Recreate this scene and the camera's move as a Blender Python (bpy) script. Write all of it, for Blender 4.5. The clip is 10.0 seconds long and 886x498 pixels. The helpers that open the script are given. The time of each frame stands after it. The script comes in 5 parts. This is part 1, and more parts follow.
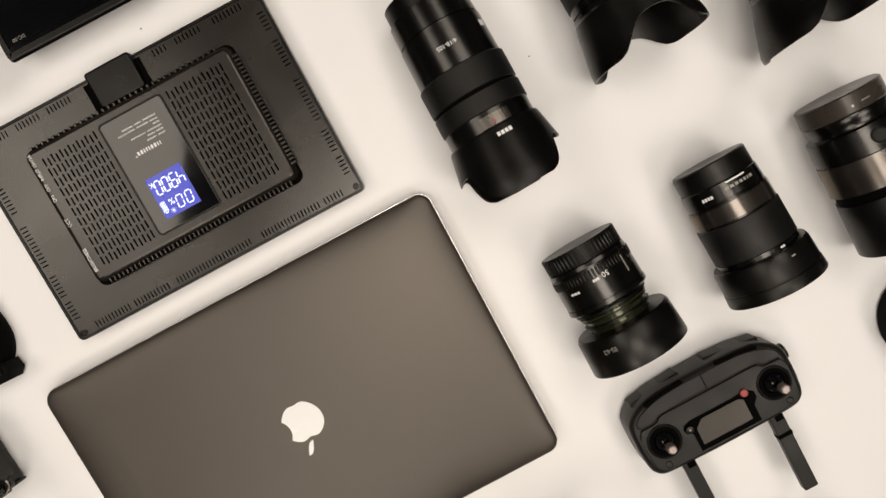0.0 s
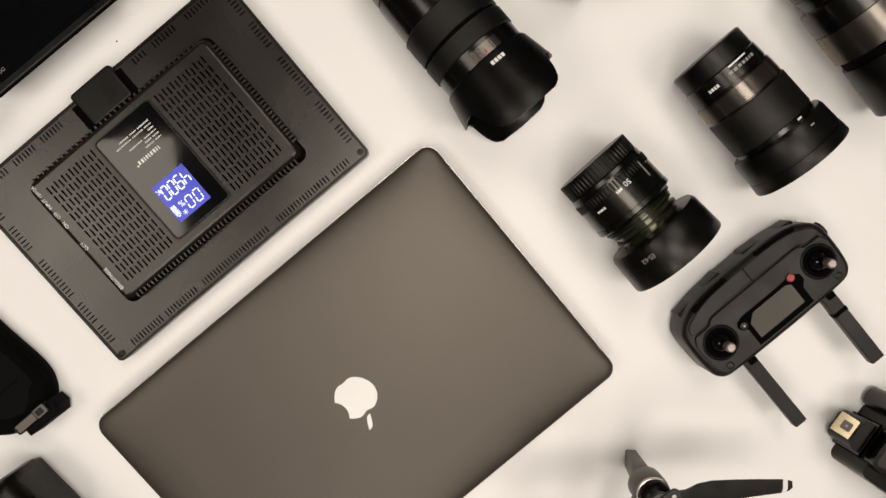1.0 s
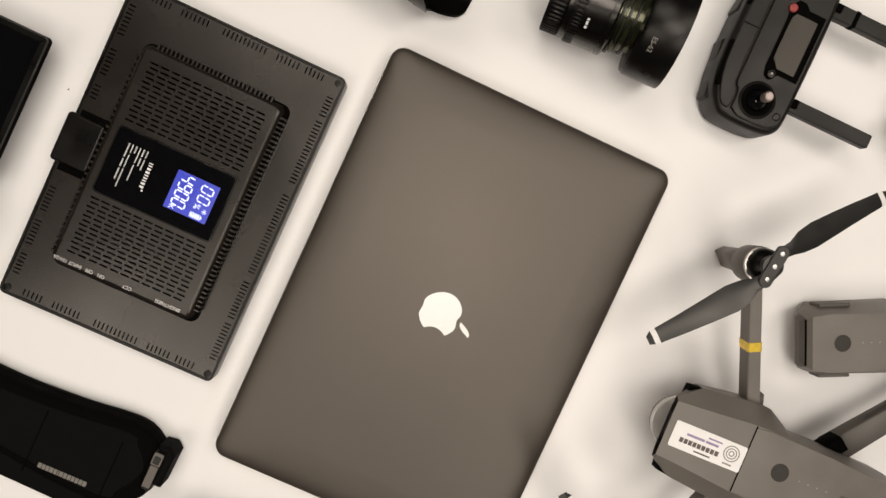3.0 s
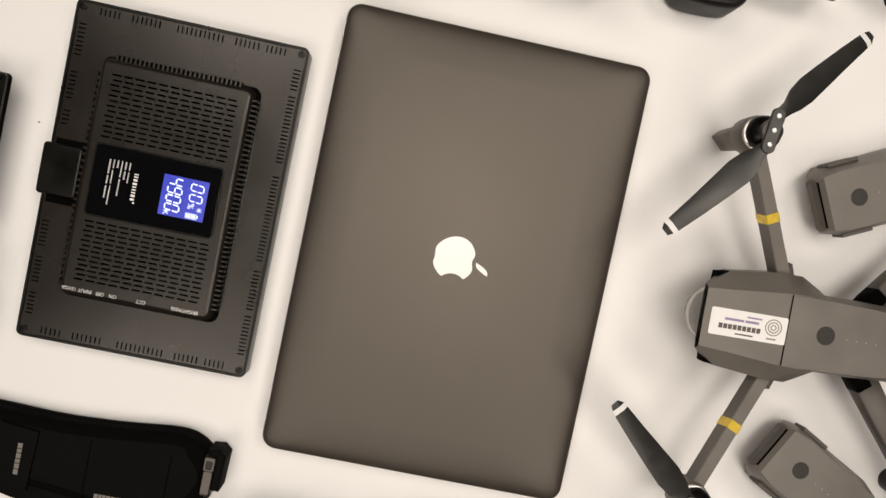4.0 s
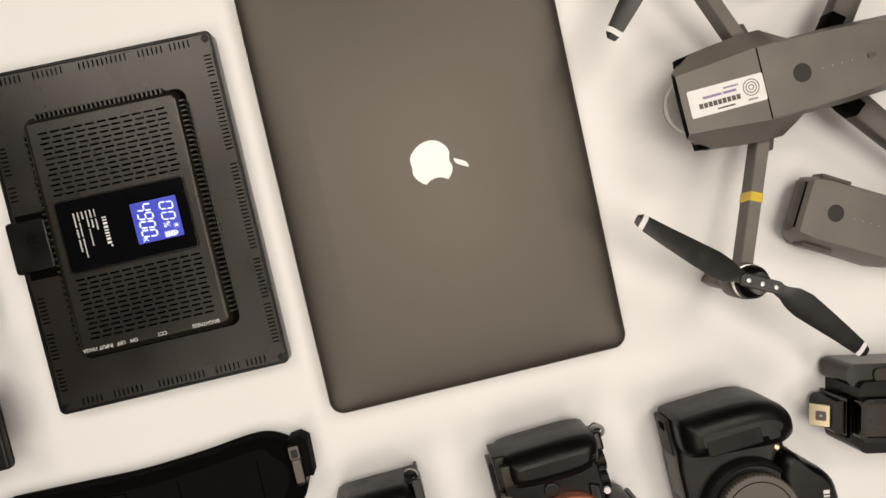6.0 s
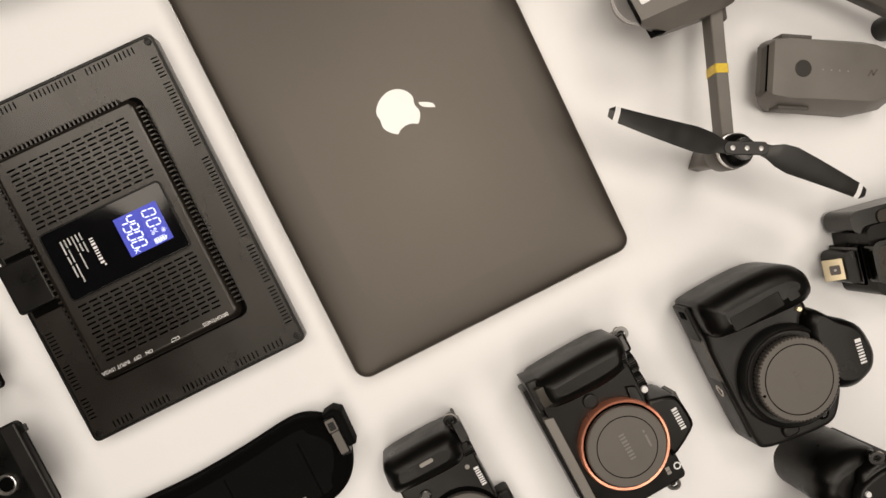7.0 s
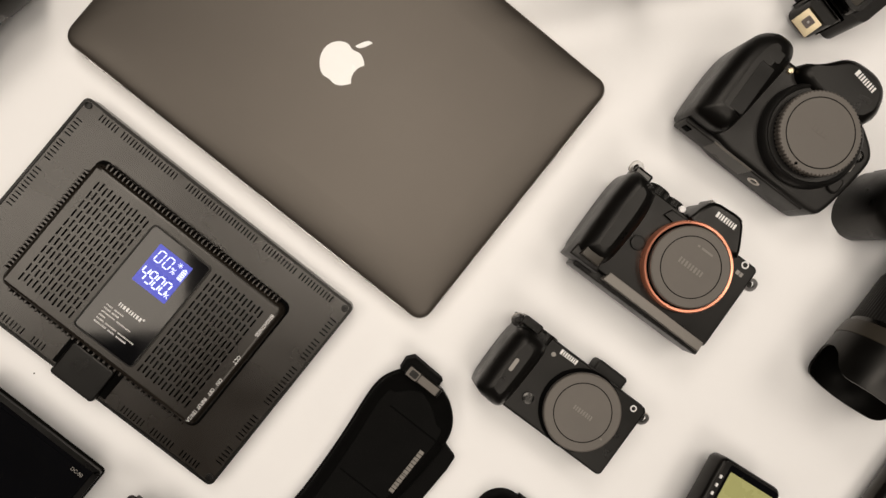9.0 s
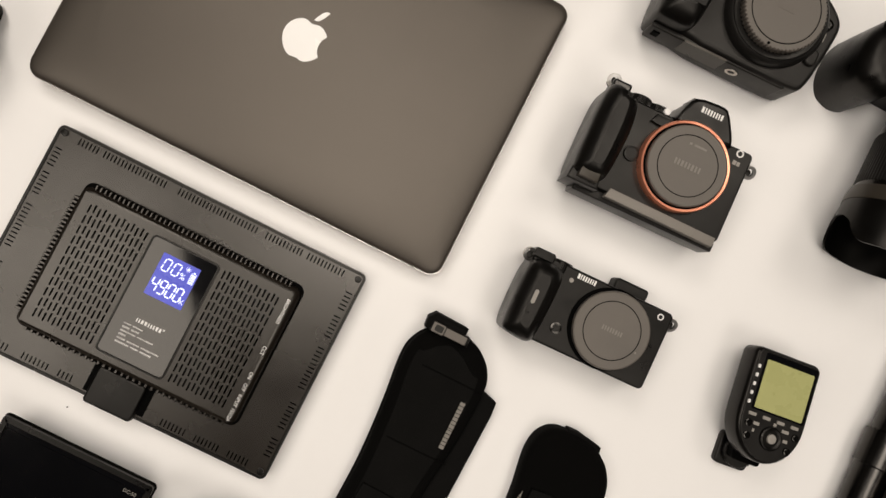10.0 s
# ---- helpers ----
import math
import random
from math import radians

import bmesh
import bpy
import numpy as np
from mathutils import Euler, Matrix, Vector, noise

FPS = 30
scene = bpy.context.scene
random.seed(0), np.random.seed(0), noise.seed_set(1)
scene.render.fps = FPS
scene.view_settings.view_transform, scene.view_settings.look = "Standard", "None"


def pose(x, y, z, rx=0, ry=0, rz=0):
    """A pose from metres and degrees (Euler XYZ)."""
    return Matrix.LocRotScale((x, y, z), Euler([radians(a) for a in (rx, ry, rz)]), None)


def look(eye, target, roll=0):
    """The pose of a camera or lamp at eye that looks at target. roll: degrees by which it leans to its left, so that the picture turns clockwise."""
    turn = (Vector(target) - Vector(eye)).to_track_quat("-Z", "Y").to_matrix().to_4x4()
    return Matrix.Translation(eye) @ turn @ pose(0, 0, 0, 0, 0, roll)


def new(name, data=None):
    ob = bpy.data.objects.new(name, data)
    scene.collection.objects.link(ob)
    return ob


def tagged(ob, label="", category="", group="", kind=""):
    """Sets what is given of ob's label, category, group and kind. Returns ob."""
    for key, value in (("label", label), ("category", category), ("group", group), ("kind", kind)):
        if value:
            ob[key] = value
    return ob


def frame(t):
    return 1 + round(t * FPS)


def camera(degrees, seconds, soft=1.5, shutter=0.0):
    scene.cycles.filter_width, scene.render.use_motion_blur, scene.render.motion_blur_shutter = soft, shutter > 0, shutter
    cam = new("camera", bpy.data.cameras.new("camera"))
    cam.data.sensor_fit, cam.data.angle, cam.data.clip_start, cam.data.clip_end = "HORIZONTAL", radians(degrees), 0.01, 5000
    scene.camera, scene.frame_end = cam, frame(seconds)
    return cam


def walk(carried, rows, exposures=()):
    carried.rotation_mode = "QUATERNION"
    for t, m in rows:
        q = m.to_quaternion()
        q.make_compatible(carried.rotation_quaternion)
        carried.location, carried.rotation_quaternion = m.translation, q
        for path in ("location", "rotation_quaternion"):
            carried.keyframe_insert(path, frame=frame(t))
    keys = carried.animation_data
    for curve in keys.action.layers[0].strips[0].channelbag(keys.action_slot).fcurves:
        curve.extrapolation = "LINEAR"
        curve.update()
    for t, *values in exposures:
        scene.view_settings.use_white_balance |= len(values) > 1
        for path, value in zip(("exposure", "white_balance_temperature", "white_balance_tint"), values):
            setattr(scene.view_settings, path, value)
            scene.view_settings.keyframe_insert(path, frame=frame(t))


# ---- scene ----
cam = camera(65.0, 10.0)
UNIT = 0.985  # metres in one unit of the plan
PATH = [
    (0, (-0.1799, -0.1259, 0.5878), (-0.144, 0.0597, -1.4032), 162.73),
    (0.5, (-0.1613, -0.1093, 0.5851), (-0.1269, 0.0667, -1.4069), 157.43),
    (1, (-0.1459, -0.0949, 0.5832), (-0.097, 0.0676, -1.4096), 156.80),
    (1.5, (-0.1247, -0.0876, 0.5798), (-0.0745, 0.0721, -1.4132), 151.47),
    (2, (-0.1013, -0.0738, 0.5776), (-0.0573, 0.0697, -1.4167), 144.48),
    (2.5, (-0.0837, -0.0635, 0.5773), (-0.0287, 0.0679, -1.4176), 143.89),
    (4, (-0.026, -0.0424, 0.5722), (0.0511, 0.0673, -1.4233), 136.92),
    (4.5, (-0.0082, -0.0384, 0.5719), (0.0715, 0.0715, -1.4235), 131.86),
    (5, (0.0111, -0.0395, 0.5711), (0.0936, 0.0734, -1.424), 125.76),
    (5.5, (0.0207, -0.0384, 0.5713), (0.1231, 0.0745, -1.4229), 125.83),
    (7, (0.0781, -0.05, 0.5731), (0.2037, 0.0678, -1.4195), 110.63),
    (7.5, (0.0903, -0.0578, 0.5763), (0.2191, 0.0546, -1.4164), 106.47),
    (8, (0.102, -0.0683, 0.577), (0.2332, 0.0381, -1.4159), 101.97),
    (8.5, (0.1182, -0.0803, 0.5756), (0.2278, 0.0222, -1.4188), 92.07),
    (9, (0.1275, -0.0885, 0.5756), (0.2261, -0.006, -1.4202), 88.79),
    (9.5, (0.1318, -0.1058, 0.5753), (0.2413, -0.0155, -1.4197), 83.33),
    (10, (0.1434, -0.1223, 0.5757), (0.2499, -0.0398, -1.4198), 79.05),
]
walk(cam, [(t, look(eye, target, roll)) for t, eye, target, roll in PATH])

# ---- light ----
world = bpy.data.worlds.new("room_air")
scene.world = world
world.use_nodes = True
world.node_tree.nodes["Background"].inputs["Color"].default_value = (1.0, 0.86, 0.74, 1)
world.node_tree.nodes["Background"].inputs["Strength"].default_value = 0.02
# unseen lights placed to fit streaks and reflections; the last stands for bright ceiling
for lx, ly, size, watts in ((-1.02, -0.78, 1.0, 13.1), (1.14, -0.78, 1.0, 12.9), (-0.9, 1.0, 0.85, 14.9), (0.9, 1.0, 0.85, 13.1), (-0.05, 0.1, 0.8, 17.3)):
    lamp = bpy.data.lights.new("unseen_overhead_light", "AREA")
    lamp.shape, lamp.size, lamp.energy, lamp.color = "SQUARE", size * UNIT, watts, (1.0, 0.942, 0.875)
    new("unseen_overhead_light", lamp).matrix_world = look(Vector((lx, ly, 2.2)) * UNIT, (lx * 0.3, ly * 0.3, 0))


# ---- materials ----
def mat(name, color, rough=0.5, metal=0.0, grain=900.0, vary=0.15, bump=0.0, stain=25.0, coat=0.0, rough_vary=0.08, spec=0.5):
    """A surface with fine grain and larger stains, both in metres."""
    m = bpy.data.materials.new(name)
    m.use_nodes = True
    nt = m.node_tree
    bsdf = nt.nodes["Principled BSDF"]
    tc = nt.nodes.new("ShaderNodeTexCoord")
    geo = nt.nodes.new("ShaderNodeNewGeometry")
    fine, broad = nt.nodes.new("ShaderNodeTexNoise"), nt.nodes.new("ShaderNodeTexNoise")
    fine.inputs["Scale"].default_value, broad.inputs["Scale"].default_value = grain, stain
    broad.inputs["Detail"].default_value = 5
    for n in (fine, broad):
        nt.links.new(geo.outputs["Position"], n.inputs["Vector"])
    mix = nt.nodes.new("ShaderNodeMath")
    mix.operation = "MULTIPLY_ADD"
    nt.links.new(fine.outputs["Fac"], mix.inputs[0])
    mix.inputs[1].default_value = 0.45
    nt.links.new(broad.outputs["Fac"], mix.inputs[2])
    ramp = nt.nodes.new("ShaderNodeMapRange")
    ramp.inputs["From Min"].default_value, ramp.inputs["From Max"].default_value = 0.4, 1.05
    ramp.inputs["To Min"].default_value, ramp.inputs["To Max"].default_value = 1 - vary, 1 + vary
    nt.links.new(mix.outputs[0], ramp.inputs["Value"])
    col = nt.nodes.new("ShaderNodeVectorMath")
    col.operation = "SCALE"
    col.inputs[0].default_value = color
    nt.links.new(ramp.outputs["Result"], col.inputs["Scale"])
    nt.links.new(col.outputs["Vector"], bsdf.inputs["Base Color"])
    rr = nt.nodes.new("ShaderNodeMapRange")
    rr.inputs["From Min"].default_value, rr.inputs["From Max"].default_value = 0.3, 0.7
    rr.inputs["To Min"].default_value, rr.inputs["To Max"].default_value = max(0.02, rough - rough_vary), rough + rough_vary
    nt.links.new(broad.outputs["Fac"], rr.inputs["Value"])
    nt.links.new(rr.outputs["Result"], bsdf.inputs["Roughness"])
    bsdf.inputs["Metallic"].default_value = metal
    bsdf.inputs["Specular IOR Level"].default_value = spec
    bsdf.inputs["Specular Tint"].default_value = (1.0, 0.93, 0.84, 1)
    bsdf.inputs["Coat Weight"].default_value = coat
    bsdf.inputs["Coat Roughness"].default_value = 0.06
    if bump:
        b = nt.nodes.new("ShaderNodeBump")
        b.inputs["Strength"].default_value, b.inputs["Distance"].default_value = bump, 0.0004
        nt.links.new(fine.outputs["Fac"], b.inputs["Height"])
        nt.links.new(b.outputs["Normal"], bsdf.inputs["Normal"])
    return m


def glow(name, color, strength):
    m = mat(name, color, 0.3)
    bsdf = m.node_tree.nodes["Principled BSDF"]
    bsdf.inputs["Emission Color"].default_value = (*color, 1)
    bsdf.inputs["Emission Strength"].default_value = strength
    return m


TABLE = mat("white_laminate", (0.83, 0.79, 0.75), 0.42, grain=1500, vary=0.03, bump=0.04, stain=9, spec=0.35)
WALLPAINT = mat("warm_grey_wall_paint", (0.11, 0.10, 0.09), 0.8, grain=200, stain=3, bump=0.1)
FLOORWOOD = mat("dark_floor", (0.16, 0.12, 0.09), 0.5, grain=120, stain=6)
LID = mat("dark_anodised_aluminium", (0.079, 0.066, 0.0535), 0.43, 0.6, grain=2500, vary=0.11, bump=0.03, stain=10, rough_vary=0.03)
ALU = mat("bare_aluminium", (0.62, 0.59, 0.55), 0.32, 0.9, grain=2500, vary=0.05)
EMBLEM = mat("white_emblem", (0.86, 0.82, 0.77), 0.25, vary=0.02)
BLACK = mat("black_plastic", (0.0020, 0.0018, 0.0016), 0.34, grain=2600, bump=0.06, stain=40, spec=0.26)
PANEL = mat("black_moulded_plastic", (0.0105, 0.0078, 0.0056), 0.27, grain=3200, bump=0.04, stain=14, spec=0.58, rough_vary=0.05)
GLOSS = mat("glossy_black", (0.003, 0.003, 0.0035), 0.06, grain=500, vary=0.1, rough_vary=0.03)
SATIN = mat("satin_black_barrel", (0.0014, 0.0013, 0.0012), 0.22, grain=2600, bump=0.02, stain=50, spec=0.5, rough_vary=0.02)
RUBBER = mat("black_rubber", (0.0034, 0.0032, 0.0030), 0.5, grain=2200, bump=0.15, stain=50, spec=0.28)
LEATHER = mat("black_grip_leather", (0.0030, 0.0027, 0.0024), 0.34, grain=1100, bump=0.3, stain=60, spec=0.26)
# near-black: shade of slots, gaps and holes put into the colour; some black parts
PITCH = mat("recess_shade_and_black_parts", (0.0006, 0.0006, 0.0006), 0.8, spec=0.05)
CAP = mat("grey_body_cap", (0.105, 0.090, 0.076), 0.5, grain=2600, bump=0.06, stain=35)
FABRIC = mat("black_woven_fabric", (0.0016, 0.0015, 0.0014), 0.9, grain=1700, vary=0.4, bump=1.0, stain=60, spec=0.07)
NYLON = mat("black_nylon_webbing", (0.0026, 0.0025, 0.0023), 0.8, grain=1300, vary=0.35, bump=0.8, stain=60, spec=0.1)
RC_GREY = mat("charcoal_plastic", (0.0092, 0.0084, 0.0077), 0.40, grain=2600, bump=0.08, stain=40, spec=0.26)
DRONE = mat("grey_drone_plastic", (0.148, 0.130, 0.111), 0.45, grain=2800, bump=0.06, stain=30)
DRONE_SIDE = mat("darker_grey_plastic", (0.085, 0.075, 0.065), 0.5, grain=2800, bump=0.06, stain=30)
BLADE = mat("propeller_plastic", (0.017, 0.016, 0.015), 0.36, grain=1500, stain=60, bump=0.05)
WHITE = mat("white_print", (0.78, 0.74, 0.70), 0.5, vary=0.05)
CAPMARK = mat("pale_cap_print", (0.175, 0.155, 0.132), 0.5, vary=0.1)
FAINT = mat("grey_print", (0.26, 0.235, 0.205), 0.5, vary=0.1)
STICKER = mat("white_sticker", (0.82, 0.78, 0.74), 0.45, vary=0.05, stain=120)
INK = mat("dark_print", (0.10, 0.08, 0.07), 0.6)
VIOLET = mat("violet_print", (0.30, 0.22, 0.36), 0.6)
GOLD = mat("gold_tape", (0.85, 0.58, 0.07), 0.22, 0.35, grain=400, vary=0.25)
BRASS = mat("pale_brass", (0.74, 0.60, 0.38), 0.35, 0.5, grain=900)
ORANGE = mat("orange_mount_ring", (0.80, 0.30, 0.18), 0.33, 0.7, vary=0.06)
STEEL = mat("bright_steel", (0.50, 0.47, 0.44), 0.3, 1.0)
GUNMETAL = mat("bronze_metal_band", (0.105, 0.090, 0.076), 0.26, 0.9, grain=2600, vary=0.06)
RED = mat("red_button", (0.26, 0.022, 0.02), 0.4)
OLIVE = mat("olive_inner_barrel", (0.036, 0.037, 0.017), 0.16, 0.5, stain=120, vary=0.35)
SCREEN = mat("grey_lcd_glass", (0.034, 0.028, 0.021), 0.32, vary=0.08, spec=0.28)
GREEN = mat("green_lcd", (0.38, 0.37, 0.15), 0.28, vary=0.05, stain=70)
BLUE = glow("blue_lit_lcd", (0.035, 0.045, 0.34), 0.75)
SEGMENT = glow("white_lit_segment", (0.72, 0.77, 0.95), 0.75)
DARKBUTTON = mat("dark_grey_button", (0.019, 0.0165, 0.014), 0.5, grain=2600, bump=0.05, stain=60)
STICKCAP = mat("dull_pinkish_metal", (0.36, 0.29, 0.26), 0.42, 0.6, vary=0.2)
LENSPINK = mat("flash_window", (0.46, 0.36, 0.32), 0.2, vary=0.1)
CLEAR = bpy.data.materials.new("clear_plastic")
CLEAR.use_nodes = True
_b = CLEAR.node_tree.nodes["Principled BSDF"]
_b.inputs["Transmission Weight"].default_value, _b.inputs["Roughness"].default_value = 0.5, 0.12
_b.inputs["Base Color"].default_value, _b.inputs["IOR"].default_value = (0.80, 0.76, 0.71, 1), 1.12


# ---- mesh helpers ----
SIZE = [1.0]  # size of the thing in hand, against its drawing


def thing(name, x, y, label, category, group="", rz=0.0, z=0.0, size=1.02):
    SIZE[0] = size
    ob = new(name)
    ob.empty_display_size = 0.02
    ob.matrix_world = pose(x * UNIT, y * UNIT, z * UNIT, 0, 0, rz)
    return tagged(ob, label, category, group)


def part(name, bm, material, parent, label="", smooth=True, m=None):
    """Links a bmesh as one mesh object under a thing or a part."""
    if m is not None:
        bmesh.ops.transform(bm, matrix=m, verts=bm.verts)
    bmesh.ops.scale(bm, vec=[UNIT * SIZE[0]] * 3, verts=bm.verts)
    bmesh.ops.recalc_face_normals(bm, faces=bm.faces)
    me = bpy.data.meshes.new(name)
    bm.to_mesh(me)
    bm.free()
    me.materials.append(material)
    if smooth:
        me.set_sharp_from_angle(angle=radians(38))
        for p in me.polygons:
            p.use_smooth = len(p.vertices) <= 4
    ob = new(name, me)
    ob.parent = parent
    return tagged(ob, label)


def rect(x0, x1, y0, y1, r=0.0, n=6):
    """Outline of a rounded rectangle, anticlockwise."""
    if r <= 0:
        return [(x0, y0), (x1, y0), (x1, y1), (x0, y1)]
    pts = []
    for cx, cy, a in ((x1 - r, y0 + r, -90), (x1 - r, y1 - r, 0), (x0 + r, y1 - r, 90), (x0 + r, y0 + r, 180)):
        for i in range(n + 1):
            b = radians(a + 90 * i / n)
            pts.append((cx + r * math.cos(b), cy + r * math.sin(b)))
    return pts


def rounded(pts, times=2):
    """The outline with its corners cut, again and again, until it is round."""
    for _ in range(times):
        pts = [q for a, c in zip(pts, pts[1:] + pts[:1]) for q in ((a[0] * 0.78 + c[0] * 0.22, a[1] * 0.78 + c[1] * 0.22), (a[0] * 0.22 + c[0] * 0.78, a[1] * 0.22 + c[1] * 0.78))]
    return pts


def disc(cx, cy, r, n=40):
    return [(cx + r * math.cos(2 * math.pi * i / n), cy + r * math.sin(2 * math.pi * i / n)) for i in range(n)]


def inset(pts, d):
    """The outline moved inwards by d (anticlockwise outlines)."""
    out, n = [], len(pts)
    for i in range(n):
        p, q, s = Vector(pts[i - 1]), Vector(pts[i]), Vector(pts[(i + 1) % n])
        a, b = (q - p), (s - q)
        a, b = (a.normalized() if a.length > 1e-9 else b.normalized()), (b.normalized() if b.length > 1e-9 else a.normalized())
        na, nb = Vector((-a.y, a.x)), Vector((-b.y, b.x))
        k = na + nb
        k = k / max(0.35, k.dot(na)) if k.length > 1e-6 else na
        out.append((q.x + k.x * d, q.y + k.y * d))
    return out


def slab(bm, pts, z0, z1, edge=0.0, foot=0.0, steps=3, dome=None):
    """A prism over an outline with a rounded upper edge; edge: its radius, foot: that of the lower edge; dome: rows of (inset, z)."""
    rows = []
    if foot:
        rows += [(foot * (1 - math.sin(radians(90 * i / steps))), z0 + foot * (1 - math.cos(radians(90 * i / steps)))) for i in range(steps + 1)]
    else:
        rows.append((0, z0))
    if dome:
        rows += dome
    elif edge:
        rows += [(edge * (1 - math.cos(radians(90 * i / steps))), z1 - edge + edge * math.sin(radians(90 * i / steps))) for i in range(steps + 1)]
    else:
        rows.append((0, z1))
    xs, ys = [p[0] for p in pts], [p[1] for p in pts]
    cx, cy, hx, hy = (max(xs) + min(xs)) / 2, (max(ys) + min(ys)) / 2, (max(xs) - min(xs)) / 2, (max(ys) - min(ys)) / 2

    def shrunk(d):
        if dome:
            return [(cx + (x - cx) * (1 - d / hx), cy + (y - cy) * (1 - d / hy)) for x, y in pts]
        return inset(pts, d) if d else pts
    rings = [[bm.verts.new((x, y, z)) for x, y in shrunk(d)] for d, z in rows]
    n = len(pts)
    for a, b in zip(rings, rings[1:]):
        for i in range(n):
            bm.faces.new((a[i], a[(i + 1) % n], b[(i + 1) % n], b[i]))
    bm.faces.new(list(reversed(rings[0])))
    bm.faces.new(rings[-1])
    return bm


def prism(pts, z0, z1, edge=0.0, foot=0.0, steps=3, dome=None):
    return slab(bmesh.new(), pts, z0, z1, edge, foot, steps, dome)


def block(x0, x1, y0, y1, z0, z1, r=0.0, edge=0.0, foot=0.0):
    return prism(rect(x0, x1, y0, y1, r), z0, z1, edge, foot)


def ring(pts_out, pts_in, z0, z1):
    """A flat frame between two outlines with the same number of points."""
    bm = bmesh.new()
    n = len(pts_out)
    v = [[bm.verts.new((x, y, z)) for x, y in p] for p, z in ((pts_out, z0), (pts_out, z1), (pts_in, z1), (pts_in, z0))]
    for k in range(4):
        a, b = v[k], v[(k + 1) % 4]
        for i in range(n):
            bm.faces.new((a[i], a[(i + 1) % n], b[(i + 1) % n], b[i]))
    return bm


def lathe(profile, n=72, close=True):
    """Turns rows of (along, radius) round the y axis."""
    bm = bmesh.new()
    rings = [[bm.verts.new((r * math.sin(2 * math.pi * i / n), y, r * math.cos(2 * math.pi * i / n))) for i in range(n)] for y, r in profile]
    for a, b in zip(rings, rings[1:]):
        for i in range(n):
            bm.faces.new((a[i], a[(i + 1) % n], b[(i + 1) % n], b[i]))
    if close:
        bm.faces.new(rings[0])
        bm.faces.new(rings[-1])
    return bm


def lathe_z(profile, cx, cy, n=48):
    """Turns rows of (z, radius) round an upright axis."""
    bm = bmesh.new()
    rings = [[bm.verts.new((cx + r * math.cos(2 * math.pi * i / n), cy + r * math.sin(2 * math.pi * i / n), z)) for i in range(n)] for z, r in profile]
    for a, b in zip(rings, rings[1:]):
        for i in range(n):
            bm.faces.new((a[i], a[(i + 1) % n], b[(i + 1) % n], b[i]))
    bm.faces.new(list(reversed(rings[0])))
    bm.faces.new(rings[-1])
    return bm


def ribbed(y0, y1, r, count=60, depth=0.0007, edge=0.0006):
    """A knurled ring round the y axis."""
    bm = bmesh.new()
    n = count * 4
    rows = []
    for y, d in ((y0, edge), (y0 + edge, 0), (y1 - edge, 0), (y1, edge)):
        row = []
        for i in range(n):
            a = 2 * math.pi * i / n
            q = r - d - (depth if i % 4 in (0, 1) else 0)
            row.append(bm.verts.new((q * math.sin(a), y, q * math.cos(a))))
        rows.append(row)
    for a, b in zip(rows, rows[1:]):
        for i in range(n):
            bm.faces.new((a[i], a[(i + 1) % n], b[(i + 1) % n], b[i]))
    bm.faces.new(rows[0])
    bm.faces.new(rows[-1])
    return bm


def petal_hood(y0, y1, r0, r1, turn, short=0.45, wall=0.0016, n=96, broad=False):
    """A flared hood round the y axis, cut into four petals; turn: degrees by which the long petals are turned from the top."""
    bm = bmesh.new()
    rows = 8
    cut = ((0, 1.0), (26, 0.985), (33, 0.94), (39, 0.85), (45, 0.70), (52, short + 0.06), (58, short), (70, short + 0.02), (80, short + 0.06), (90, short + 0.08))
    if broad:
        cut = ((0, 1.0), (44, 0.99), (52, 0.94), (59, 0.82), (66, 0.66), (73, short + 0.05), (80, short), (90, short - 0.01))

    def reach(a):
        a = abs((a - turn + 90) % 180 - 90)
        for (p, u), (q, v) in zip(cut, cut[1:]):
            if a <= q:
                return u + (v - u) * (a - p) / (q - p)
        return cut[-1][1]

    def shell(off):
        grid = []
        for k in range(rows + 1):
            row = []
            for i in range(n):
                a = 360 * i / n
                t = reach(a) * k / rows
                r = r0 + (r1 - r0) * min(1, t * 1.15) - off
                row.append(bm.verts.new((r * math.sin(radians(a)), y0 + (y1 - y0) * t, r * math.cos(radians(a)))))
            grid.append(row)
        for a, b in zip(grid, grid[1:]):
            for i in range(n):
                bm.faces.new((a[i], a[(i + 1) % n], b[(i + 1) % n], b[i]))
        return grid
    outer, inner = shell(0), shell(wall)
    for k in (0, rows):
        for i in range(n):
            bm.faces.new((outer[k][i], outer[k][(i + 1) % n], inner[k][(i + 1) % n], inner[k][i]))
    return bm


def writing(text, size, x, y, z, rz=0.0, material=None, parent=None, label="", name="lettering", rx=0.0, ry=0.0, width=1.0, font_bold=0.0, m=None):
    """Letters as a mesh, centred at a place."""
    cu = bpy.data.curves.new(name, "FONT")
    cu.body, cu.size, cu.align_x, cu.align_y, cu.extrude, cu.offset = text, size, "CENTER", "CENTER", 0.00008, font_bold
    tmp = bpy.data.objects.new(name, cu)
    me = bpy.data.meshes.new_from_object(tmp)
    bpy.data.objects.remove(tmp)
    bpy.data.curves.remove(cu)
    me.name = name
    me.transform(Matrix.Scale(UNIT * SIZE[0], 4) @ (m or Matrix()) @ pose(x, y, z, rx, ry, rz) @ Matrix.Diagonal((width, 1, 1, 1)))
    me.materials.append(material)
    ob = new(name, me)
    ob.parent = parent
    return tagged(ob, label)


